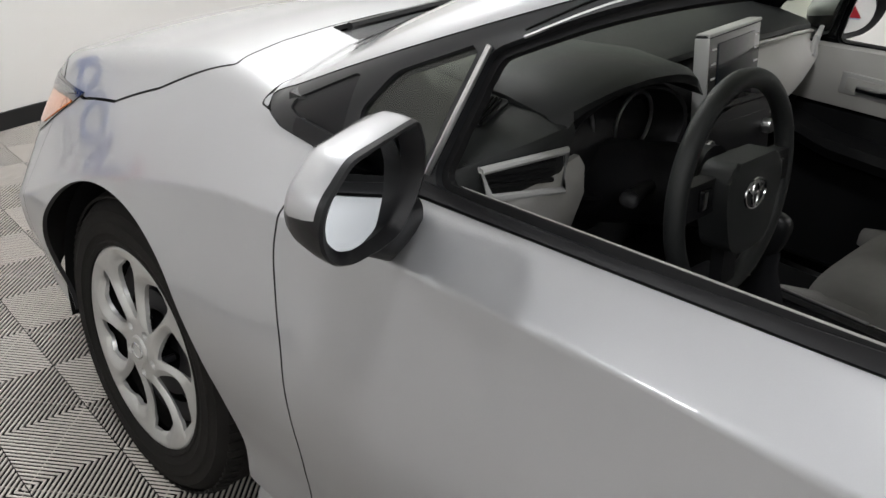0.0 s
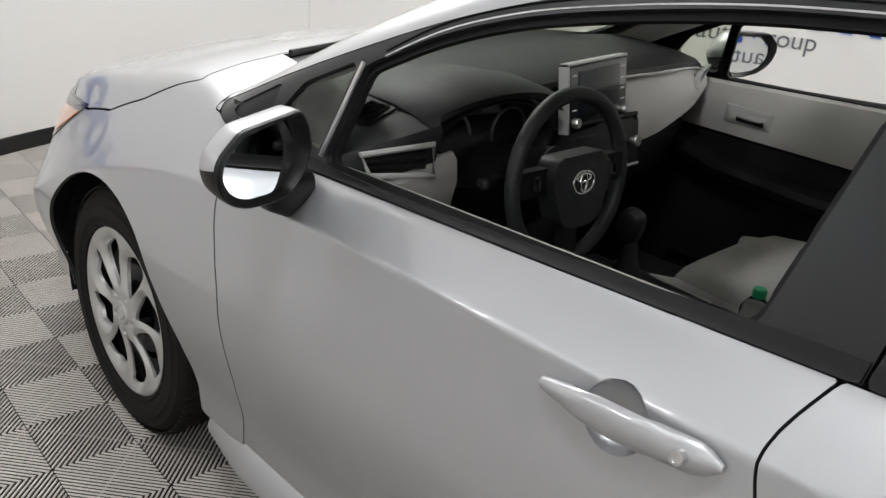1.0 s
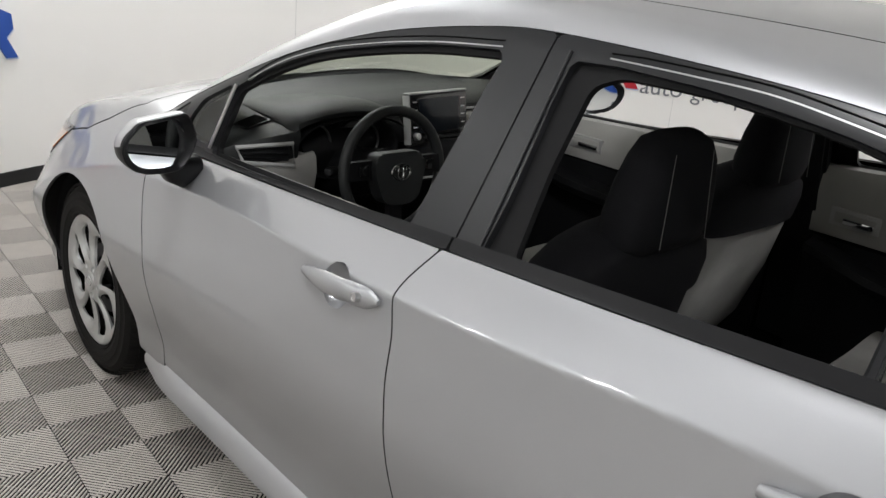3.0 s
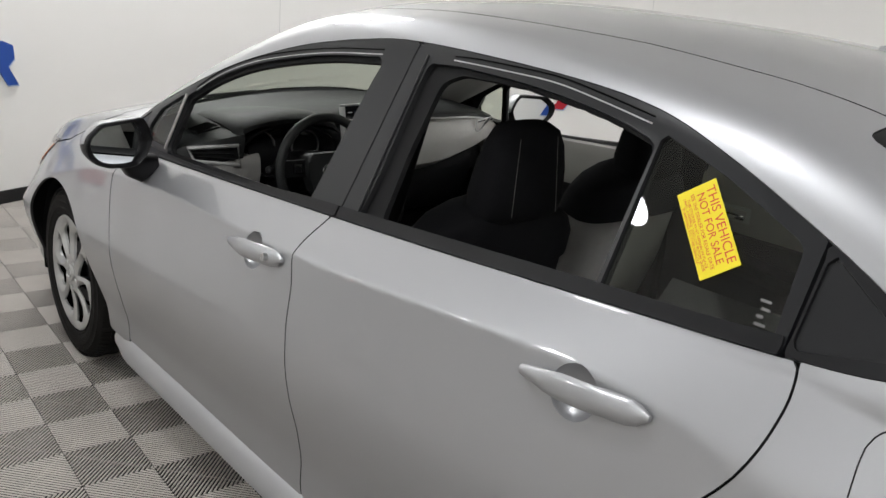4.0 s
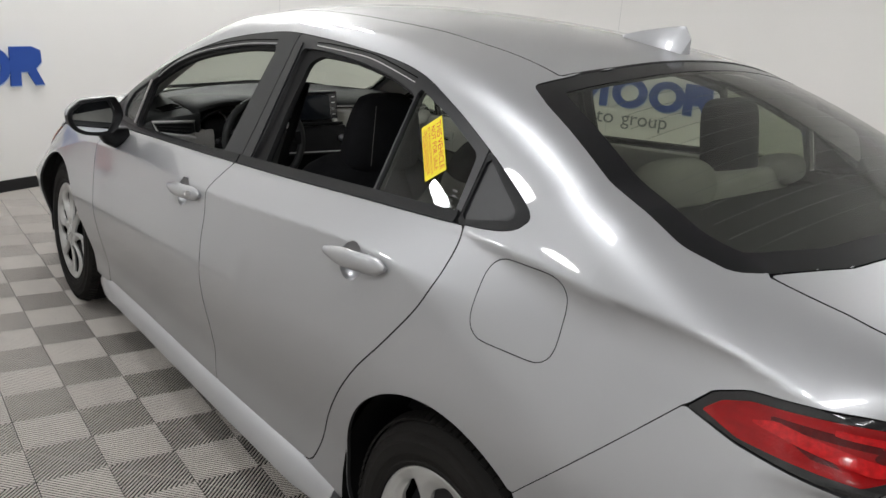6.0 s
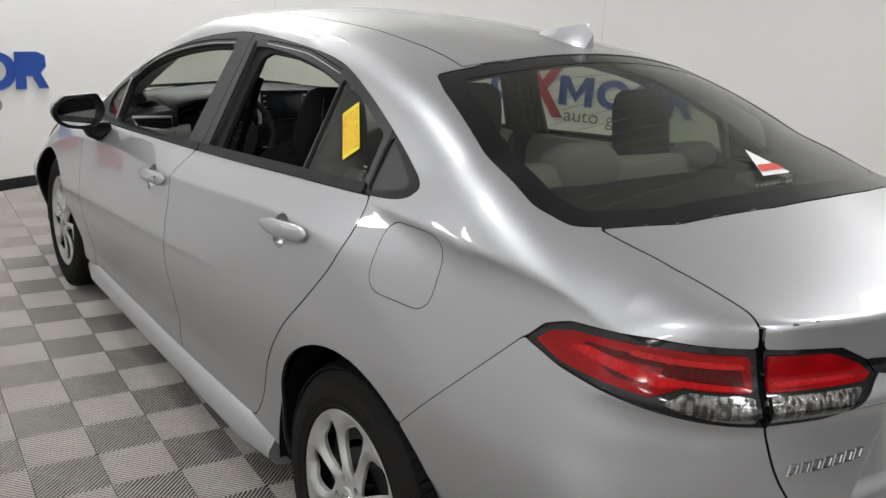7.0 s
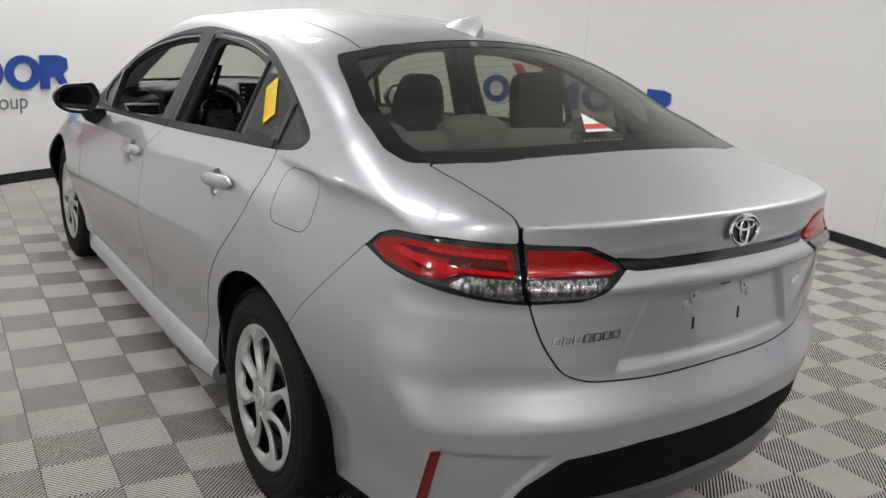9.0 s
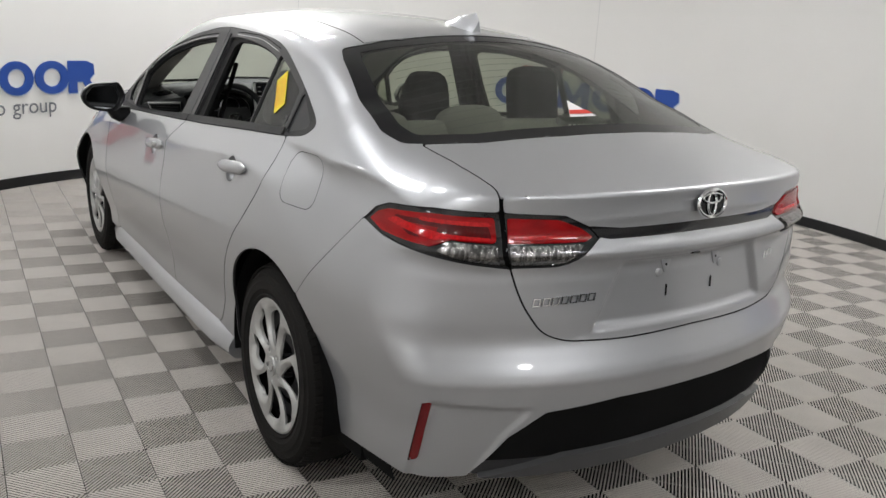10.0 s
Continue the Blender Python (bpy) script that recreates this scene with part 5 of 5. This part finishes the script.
def front_seat(cx, dy, main):
    s = part("front_seat", box((0.44, 0.46, 0.1), (cx, 0.05 + dy, 0.38), 0.03), HARD, car, "cloth front seat with a tall black headrest")
    # cushion: lighter middle, dark sides
    part("seat_cushion", loft([ring_of(cx, y + dy, z, w, h, math.pi / 2, 0.5) for y, z, w, h in ((0.315, 0.475, 0.16, 0.03), (0.305, 0.48, 0.21, 0.06), (0.26, 0.485, 0.245, 0.08), (0.15, 0.495, 0.25, 0.085), (0.0, 0.505, 0.255, 0.09), (-0.16, 0.49, 0.25, 0.085))]), main, s)
    for sx in (-1, 1):
        part("seat_bolster", loft([ring_of(cx + sx * 0.225, y + dy, 0.49, w, h, math.pi / 2, 0.7) for y, w, h in ((0.36, 0.02, 0.02), (0.25, 0.03, 0.045), (-0.1, 0.04, 0.065), (-0.2, 0.035, 0.05))]), main, s)
    tilt = radians(16)
    back = part("seat_back", loft([ring_of(cx, y + dy, z, w, dp, tilt) for y, z, w, dp in ((-0.17, 0.42, 0.2, 0.06), (-0.2, 0.5, 0.235, 0.075), (-0.245, 0.66, 0.25, 0.08), (-0.285, 0.8, 0.242, 0.072), (-0.298, 0.835, 0.232, 0.066))]), main, s)
    part("shoulder_pad", loft([ring_of(cx, y + dy, z, w, dp, tilt, 0.55) for y, z, w, dp in ((-0.298, 0.815, 0.246, 0.08), (-0.318, 0.875, 0.235, 0.076), (-0.332, 0.915, 0.205, 0.07), (-0.34, 0.94, 0.155, 0.062), (-0.345, 0.955, 0.1, 0.05))]), CLOTH, s, "black shoulder part")
    hd = part("headrest", loft([ring_of(cx + 0.008, y - 0.025 + dy, z + 0.005, w * 0.87, dp * 0.95, radians(9), 0.6) for y, z, w, dp in ((-0.338, 0.918, 0.12, 0.04), (-0.34, 0.935, 0.142, 0.056), (-0.345, 0.975, 0.145, 0.064), (-0.352, 1.04, 0.133, 0.06), (-0.358, 1.09, 0.118, 0.052), (-0.36, 1.122, 0.1, 0.04), (-0.36, 1.136, 0.07, 0.022))]), CLOTH, s, "black headrest with a pale stitched seam")
    for sx in (-1, 1):
        seam = [Vector((cx + sx * (0.07 - 0.012 * t), dy - 0.378 - 0.004 * t - 0.062 + 0.012 * t, 0.945 + 0.17 * t)) for t in np.linspace(0, 1, 9)]
        part("stitching", tube(seam, 0.0007, 5), STITCH, s)
    return s


front_seat(-0.35, 0.0, CLOTH)
front_seat(0.37, 0.17, CLOTH_GREY)
# rear bench and shelf
bench = part("rear_bench", loft([ring_of(0, y, 0.5, 0.62, h, math.pi / 2, 0.4) for y, h in ((-0.55, 0.05), (-0.57, 0.09), (-0.75, 0.105), (-0.95, 0.1), (-1.02, 0.09))]), CLOTH_GREY, car, "light grey cloth rear bench")
part("bench_back", loft([ring_of(0, y, z, w, 0.085, radians(24), 0.4) for y, z, w in ((-0.97, 0.5, 0.6), (-1.05, 0.66, 0.62), (-1.14, 0.85, 0.6), (-1.18, 0.94, 0.56), (-1.195, 0.972, 0.5))]), CLOTH_GREY, bench, "light grey rear backrest")
for x, w_, h_ in ((-0.42, 0.11, 0.05), (-0.05, 0.13, 0.07), (0.5, 0.08, 0.045)):
    part("rear_headrest", superell(w_, 0.07, h_, 0.8, 0.7, 14, m=pose(x, -1.23, 1.03, -12)), CLOTH_GREY, bench)
part("bench_top", superell(0.56, 0.08, 0.06, 0.6, 0.5, 16, m=pose(0, -1.2, 0.985, -12)), CLOTH_GREY, bench)
part("rear_headrest", superell(0.115, 0.05, 0.13, 0.4, 0.6, 16, m=pose(0.29, -1.17, 1.1, -10)), CLOTH, bench, "tall black headrest")
bm = bmesh.new()
loft([[(-0.62 + 0.03 * k, y, z), (0.62 - 0.03 * k, y, z), (0.62 - 0.03 * k, y, z - 0.05), (-0.62 + 0.03 * k, y, z - 0.05)] for k, y, z in ((0, -1.3, 0.995), (1, -1.5, 1.022), (2, -1.82, 1.052))], bm)
shelf = part("parcel_shelf", bm, CARPET, car, "black carpeted parcel shelf")
# heating wires on the rear window
for k in range(12):
    y = -1.335 - 0.039 * k
    half_w = 0.44 + 0.012 * k
    o = np.zeros((17, 3))
    o[:, 0], o[:, 1], o[:, 2] = np.linspace(-half_w, half_w, 17), y, 0.6
    line = cast(o, np.array([0.0, 0.0, 1.0]))
    part("heating_wire", tube([Vector(p) - Vector((0, 0, 0.008)) for p in line], 0.0005, 4), GREYV, w_rear, "thin heating wire")
# third brake lamp behind the glass
tb = part("high_brake_lamp", box((0.17, 0.05, 0.02), (0, 0, 0), 0.005), STITCH, car, "slim grey high brake lamp", m=pose(-0.012, -1.765, 1.108, 12))
for i in range(9):
    part("brake_led", superell(0.0055, 0.003, 0.0045, 1, 1, 6, m=Matrix.Translation((-0.07 + i * 0.0175, -0.026, 0.0))), WHITEP, tb)


def door_card(hand, y0, y1, handle_y, top0, top1):
    """An inner door panel with an armrest, a pull handle and a grab hollow."""
    def r(z_list):
        rings = []
        for i in range(13):
            t = i / 12
            y = y0 + (y1 - y0) * t
            top = top0 + (top1 - top0) * t
            rings.append([Vector((hand * x, y, min(z, top))) for x, z in z_list])
        return rings
    own = part("door_card", loft(r([(0.70, 0.34), (0.672, 0.36), (0.668, 0.58), (0.675, 0.74), (0.70, 0.76), (0.72, 0.6)])), HARD, car, "black lower door card")
    zt = max(top0, top1)
    rings = []
    for i in range(13):
        t = i / 12
        y = y0 + (y1 - y0) * t
        top = top0 + (top1 - top0) * t
        rings.append([Vector((hand * x, y, z)) for x, z in ((0.70, 0.745), (0.668, 0.752), (0.66, 0.8), (0.672, top - 0.03), (0.69, top), (0.715, top + 0.006), (0.725, top - 0.02), (0.73, 0.76))])
    part("upper_trim", loft(rings), GREY, own, "light grey upper door trim")
    part("armrest", loft([[Vector((hand * x, y, z + dz)) for x, z in ((0.69, 0.63), (0.60, 0.63), (0.585, 0.655), (0.59, 0.675), (0.69, 0.68))] for y, dz in ((y0 - 0.02, 0.06), (y0 - 0.2, 0.015), ((y0 + y1) / 2, 0.0), (y1 + 0.05, 0.0))]), HARD, own)
    part("handle_bezel", box((0.012, 0.14, 0.05), (hand * 0.664, handle_y, 0.812), 0.005), SILVER, own, "satin inner handle surround")
    part("handle_hollow", box((0.012, 0.112, 0.03), (hand * 0.661, handle_y, 0.812), 0.003), GREY, own)
    part("inner_handle", box((0.014, 0.085, 0.016), (hand * 0.656, handle_y - 0.012, 0.806), 0.005), CHROME, own, "chrome inner handle")


for hand in (-1, 1):
    door_card(hand, 0.78, -0.18, 0.535, 0.872, 0.925)
    door_card(hand, -0.3, -0.98, -0.42, 0.935, 0.985)
    part("kick_panel", box((0.04, 0.34, 0.56), (hand * 0.69, 0.87, 0.58), 0.01), HARD, car)
    # inside post between the doors
    part("pillar_trim", loft([[Vector((hand * x, y + dy, z)) for dy, x in ((0.06, xo), (0.06, xo - 0.03), (-0.045, xo - 0.03), (-0.045, xo))] for y, z, xo in ((-0.26, 0.4, 0.72), (-0.26, 0.9, 0.715), (-0.265, 1.1, 0.63), (-0.27, 1.27, 0.555))]), HARD, car)
    part("belt_strap", box((0.004, 0.045, 0.55), (hand * 0.635, -0.285, 0.9), 0.001, rot=Matrix.Rotation(hand * -0.3, 4, "Y")), CLOTH, car)
# driver mirror inside, visors
im = part("cabin_mirror", superell(0.115, 0.018, 0.032, 0.4, 0.6, 12, m=pose(0.0, 0.3, 1.235, 0, 0, 12)), GLOSS, car, "black cabin mirror")
part("mirror_stem", tube([(0, 0.31, 1.24), (0, 0.36, 1.3)], 0.01, 8), HARD, car)
# rear quarter inner trims
for hand in (-1, 1):
    part("quarter_inner", loft([[Vector((hand * x, y, z)) for x, z in ((0.66, 0.5), (0.6, 0.9), (0.58, 1.0), (0.63, 1.02), (0.7, 0.95))] for y in (-1.0, -1.2, -1.5)]), HARD, car)
# wiper on the cowl
part("wiper", tube([(0.3, 1.13, 0.965), (-0.2, 1.14, 0.985), (-0.52, 1.08, 0.975)], 0.007, 6), TRIM, car, "black wiper")

# papers on the panes
def pane_frame(yc, zc, out):
    p, f, u, n = on_body(yc, zc, out, -1)
    return p, f, u, n


p, f, u, n = pane_frame(-1.072, 1.125, -0.004)
bot = Vector((-0.664, -1.028, 1.1735)) - Vector((-0.696, -1.113, 1.0755))
long_ = (bot - n * bot.dot(n)).normalized()
wide = n.cross(long_)
sheet = Matrix.Translation(p) @ Matrix((-long_, -wide, n)).transposed().to_4x4()
st = part("window_sticker", prism([(-0.069, -0.0305), (0.069, -0.0305), (0.069, 0.0305), (-0.069, 0.0305)], 0.0006, m=Matrix()), YELLOW, car, "yellow paper window sticker with red print", m=sheet, smooth=False)


def words(text, size, at, material, parent, m, width=None):
    cu = bpy.data.curves.new("words", "FONT")
    cu.body, cu.size, cu.align_x, cu.align_y, cu.extrude = text, size, "CENTER", "CENTER", 0.0001
    tmp = new("words", cu)
    bpy.context.view_layer.update()
    dg = bpy.context.evaluated_depsgraph_get()
    me = bpy.data.meshes.new_from_object(tmp.evaluated_get(dg))
    bpy.data.objects.remove(tmp)
    if width:
        xs_ = [v.co.x for v in me.vertices]
        k = width / (max(xs_) - min(xs_))
        for v in me.vertices:
            v.co.x *= k
    me.materials.clear()
    me.materials.append(material)
    return part("lettering", me, None, parent, "red printed words", m=Matrix.Translation(at) if m is None else m @ Matrix.Translation(at), smooth=False)


for text, size, y, wd in (("THIS VEHICLE", 0.019, 0.019, 0.122), ("NOT FOR SALE", 0.0165, 0.003, 0.112), ("SEE THE DEALER FOR RESALE DATE", 0.0075, -0.009, 0.12), ("THIS STICKER MUST REMAIN IN PLACE", 0.0055, -0.0165, 0.11), ("UNTIL A FEDERAL USED CAR BUYERS GUIDE", 0.0055, -0.0215, 0.115), ("IS AFFIXED TO THIS VEHICLE", 0.0055, -0.0265, 0.09)):
    words(text, size, (0, y, 0.0008), REDINK, st, None, wd)
# printed marks low on the pane
for k in range(5):
    p, f, u, n = pane_frame(-1.192 - 0.004 * (k % 2), 1.063 - 0.0095 * k, -0.005)
    m = Matrix.Translation(p) @ Matrix((f, u, n)).transposed().to_4x4()
    part("printed_mark", box((0.016 - 0.003 * (k % 3), 0.004, 0.0004), (0, 0, 0)), STITCH, car, "small pale printed mark", m=m, smooth=False)
# small white triangle sheet on the rear window
q = [Vector(t) for t in ((-0.04, -1.711, 1.1665), (-0.004, -1.808, 1.1325), (-0.106, -1.81, 1.1305))]
bm = bmesh.new()
bm.faces.new([bm.verts.new(t) for t in q])
tri_ = part("rear_sticker", bm, WHITEP, car, "white triangular sticker with a red band", smooth=False)
bm = bmesh.new()
bm.faces.new([bm.verts.new(a.lerp(b, t) + Vector((0, -0.0008, 0.0016))) for a, b, t in ((q[0], q[2], 0.62), (q[0], q[2], 0.86), (q[0], q[1], 0.86), (q[0], q[1], 0.62))])
part("red_band", bm, REDINK, tri_, smooth=False)

# the far half stands a little ahead, for every fitting outside the dash and seats
def swept(ob, m):
    m = m @ ob.matrix_basis
    if ob.name.split(".")[0] in ("dashboard", "touch_screen", "climate_panel", "steering_wheel", "column", "column_stalk", "stalk_knob", "console", "armrest", "gear_plate", "cup_holder", "gear_boot", "gear_knob", "console_strip", "front_seat", "window_sticker", "rear_sticker", "cabin_mirror", "mirror_stem", "emblem") and ob.parent is not None and ob.parent.name in ("car", "trunk_lid"):
        return
    if ob.type == "MESH" and "swept" not in ob.data:
        back = m.inverted()
        for v in ob.data.vertices:
            p = m @ v.co
            p.y += float(sweep(p.x))
            v.co = back @ p
        ob.data["swept"] = True
    for kid in ob.children:
        swept(kid, m)


for ob in list(car.children):
    swept(ob, Matrix())

# bottle standing on the passenger seat
bt = thing("water_bottle", "clear plastic water bottle with a green cap on the seat", "bottle", pose(0.04, 0.21, 0.504))
part("bottle_body", spun([(0.0, 0.0), (0.03, 0.0), (0.032, 0.01), (0.031, 0.05), (0.029, 0.06), (0.032, 0.075), (0.031, 0.085), (0.02, 0.103), (0.012, 0.11), (0.012, 0.116)], 28), CLEAR, bt)
part("bottle_label", spun([(0.0325, 0.015), (0.0325, 0.05)], 28), mat("blue_label", (0.05, 0.12, 0.35), 0.4, vary=0.3, vary_scale=60), bt, "blue and white label")
part("bottle_cap", spun([(0.0145, 0.112), (0.0145, 0.128), (0.012, 0.131), (0.0, 0.131)], 20), mat("green_cap", (0.01, 0.3, 0.12), 0.4, vary=0.05), bt, "green cap")


# ---- signs on the curved wall: plain raised shapes ----
def on_wall(angle, z, out=0.0):
    a = radians(angle)
    n = Vector((-math.cos(a), -math.sin(a), 0))
    p = Vector((ROOM.x, ROOM.y, z)) - n * (WALL_R - out)
    x = Vector((math.sin(a), -math.cos(a), 0))
    return Matrix.Translation(p) @ Matrix((x, Vector((0, 0, 1)), n)).transposed().to_4x4()


def shape_part(own, name, outline, m, material, hole=None, deep=0.012):
    bm = bmesh.new()
    if hole is None:
        prism(outline, deep, bm, m)
    else:
        n = len(outline)
        rings = [[m @ Vector((x, y, z)) for x, y in ol] for ol, z in ((outline, 0), (outline, deep), (hole, deep), (hole, 0))]
        loft(rings, bm, cap=False)
    return part(name, bm, material, own, smooth=False)


def oval(rx, ry, n=36):
    return [(rx * math.cos(k * math.tau / n), ry * math.sin(k * math.tau / n)) for k in range(n)]


def sign(a_left, group):
    """A ring, a red cross, a block, two rings and a block, over a row of grey bars. Angles fall to the right."""
    ob = thing("wall_sign", "raised blue sign with a red cross on the wall", "sign", None, group)
    zc, hh = 0.795, 0.122
    for off, wd, kind in ((2.15, 4.3, "ring"), (7.6, 6.9, "cross"), (12.6, 5.0, "arch"), (18.0, 5.0, "ring"), (23.1, 5.0, "ring"), (27.5, 4.2, "stub")):
        half_w = radians(wd) * WALL_R / 2 * 0.97
        for k, (material, dx, dz, out) in enumerate(((PALE, 0.006, -0.008, 0.001), (None, 0.0, 0.0, 0.005))):
            m = on_wall(a_left - off, zc, out) @ Matrix.Translation((dx, dz, 0))
            mt = material or BLUE
            nm = "sign_edge" if k == 0 else "sign_" + kind
            if kind == "ring":
                shape_part(ob, nm, oval(half_w, hh), m, mt, oval(half_w * 0.52, hh * 0.56))
            elif kind == "cross":
                for s in (-1, 1):
                    shape_part(ob, nm, [(-half_w * s, 0.235), (-half_w * s * 0.55, 0.235), (half_w * s, -0.235), (half_w * s * 0.55, -0.235)], m @ Matrix.Translation((0, 0, 0.002 if s > 0 else 0)), material or RED)
            elif kind == "arch":
                w_ = half_w
                shape_part(ob, nm, [(-w_, -hh), (-w_ * 0.55, -hh), (-w_ * 0.55, hh * 0.2), (0, -hh * 0.75), (w_ * 0.55, hh * 0.2), (w_ * 0.55, -hh), (w_, -hh), (w_, hh), (w_ * 0.5, hh), (0, -hh * 0.1), (-w_ * 0.5, hh), (-w_, hh)], m, mt)
            else:
                w_ = half_w
                shape_part(ob, nm, [(-w_, -hh), (-w_ * 0.4, -hh), (-w_ * 0.4, -hh * 0.3), (0, -hh * 0.3), (w_ * 0.45, -hh), (w_, -hh), (w_ * 0.5, -hh * 0.15), (w_ * 0.85, hh * 0.2), (w_ * 0.8, hh * 0.8), (w_ * 0.3, hh), (-w_, hh)], m, mt)
    for text, off, wd in (("auto", 13.7, 5.0), ("group", 20.5, 6.3)):
        word = words(text, 0.16, (0, 0, 0), GREYV, ob, on_wall(a_left - off, 0.585, 0.008), radians(wd) * WALL_R)
        word["label"] = "grey lettering"


for a in (140.4, 48.6, -43.2):
    sign(a, "wall signs")
for a in (-13.4, 33.3, 80.2, 127.0, -60):
    m = on_wall(a, 1.65, 0.0005)
    tagged(part("trim", box((0.003, 3.28, 0.0015), (0, 0, 0)), SEAM, None, m=m), "thin vertical wall panel joint", kind="structure")


# ---- floor tiles: four ribbed quarters each, ribs on the slant ----
QUARTER = 0.2
TURN = radians(-2.7)
ORIGIN = Vector((-0.79, 2.067, 0))


def quarter_ribs(verts, faces, ox, oy, flip):
    """Slanting ribs over one quarter, each a bar with a top and two flanks."""
    n = 13
    pitch = 2 * QUARTER / (2 * n)
    hw = 0.0025 * math.sqrt(2)
    for k in range(-n, n):
        c = (k + 0.5) * pitch
        cs = [c - hw, c + hw]
        ends = []
        for cc in cs:
            t0, t1 = max(0, -cc), min(QUARTER, QUARTER - cc)
            ends.append(((t0 + 0.0012, t0 + cc), (t1 - 0.0012, t1 + cc)))
        if min(ends[0][1][0] - ends[0][0][0], ends[1][1][0] - ends[1][0][0]) < 0.0005:
            continue
        q = [ends[0][0], ends[0][1], ends[1][1], ends[1][0]]
        if flip:
            q = [(QUARTER - x, y) for x, y in q][::-1]
        b = len(verts)
        # crown, chamfered shoulders and flanks
        a0, a1, a2, a3 = ((ox + x, oy + y) for x, y in q)
        for p, r in ((a0, a3), (a1, a2)):
            for t, z in ((0, -0.0031), (0, -0.0009), (0.2, 0.0), (0.8, 0.0), (1, -0.0009), (1, -0.0031)):
                verts.append((p[0] + (r[0] - p[0]) * t, p[1] + (r[1] - p[1]) * t, z))
        faces += [(b + i, b + 6 + i, b + 7 + i, b + i + 1) for i in range(5)] + [(b + 1, b + 2, b + 3, b + 4), (b + 10, b + 9, b + 8, b + 7)]
    # the bar under the ribs, from corner to corner
    b = len(verts)
    p, q = ((0.004, QUARTER - 0.004), (QUARTER - 0.004, 0.004))
    if flip:
        p, q = (QUARTER - p[0], p[1]), (QUARTER - q[0], q[1])
    dx, dy = q[0] - p[0], q[1] - p[1]
    ln = math.hypot(dx, dy)
    nx, ny = -dy / ln * 0.0014, dx / ln * 0.0014
    verts += [(ox + x, oy + y, -0.005) for x, y in ((p[0] + nx, p[1] + ny), (q[0] + nx, q[1] + ny), (q[0] - nx, q[1] - ny), (p[0] - nx, p[1] - ny))]
    faces.append((b + 3, b + 2, b + 1, b))


def tile_data():
    verts, faces = [], []
    for i in range(2):
        for j in range(2):
            quarter_ribs(verts, faces, i * QUARTER, j * QUARTER, (i + j + PARITY) % 2)
    return verts, faces


PARITY = 1
tv, tf = tile_data()
tile_mesh = mesh_of("tile", tv, tf, TILE, smooth=False)
floor = thing("floor", "grey ribbed plastic interlocking floor tiles", "floor", kind="structure")
near, far_v, far_f = 0, [], []
c, s_ = math.cos(TURN), math.sin(TURN)
spots = []
for i in range(-14, 16):
    for j in range(-22, 9):
        x, y = i * 2 * QUARTER, j * 2 * QUARTER
        px, py = ORIGIN.x + c * x - s_ * y, ORIGIN.y + s_ * x + c * y
        cx, cy = px + 0.2, py + 0.2
        if cx < -6.3 or cy < -6.6:
            continue
        if math.hypot(cx - ROOM.x, cy - ROOM.y) > WALL_R + 0.35 and cx > 0.5:
            continue
        spots.append((math.hypot((cx + 0.9) * 1.0, (cy - 0.2) * 0.62), px, py))
spots.sort()
for k, (_, px, py) in enumerate(spots):
    m = Matrix.Translation((px, py, 0)) @ Matrix.Rotation(TURN, 4, "Z")
    if k < 290:
        ob = new("tile", tile_mesh)
        ob.parent = floor
        ob.matrix_basis = m
    else:
        b = len(far_v)
        far_v += [tuple(m @ Vector(v)) for v in tv]
        far_f += [tuple(b + i for i in f) for f in tf]
tagged(part("tile_field", mesh_of("tile_field", far_v, far_f, TILE, smooth=False), None, floor), "grey ribbed floor tiles farther off", kind="stuff")
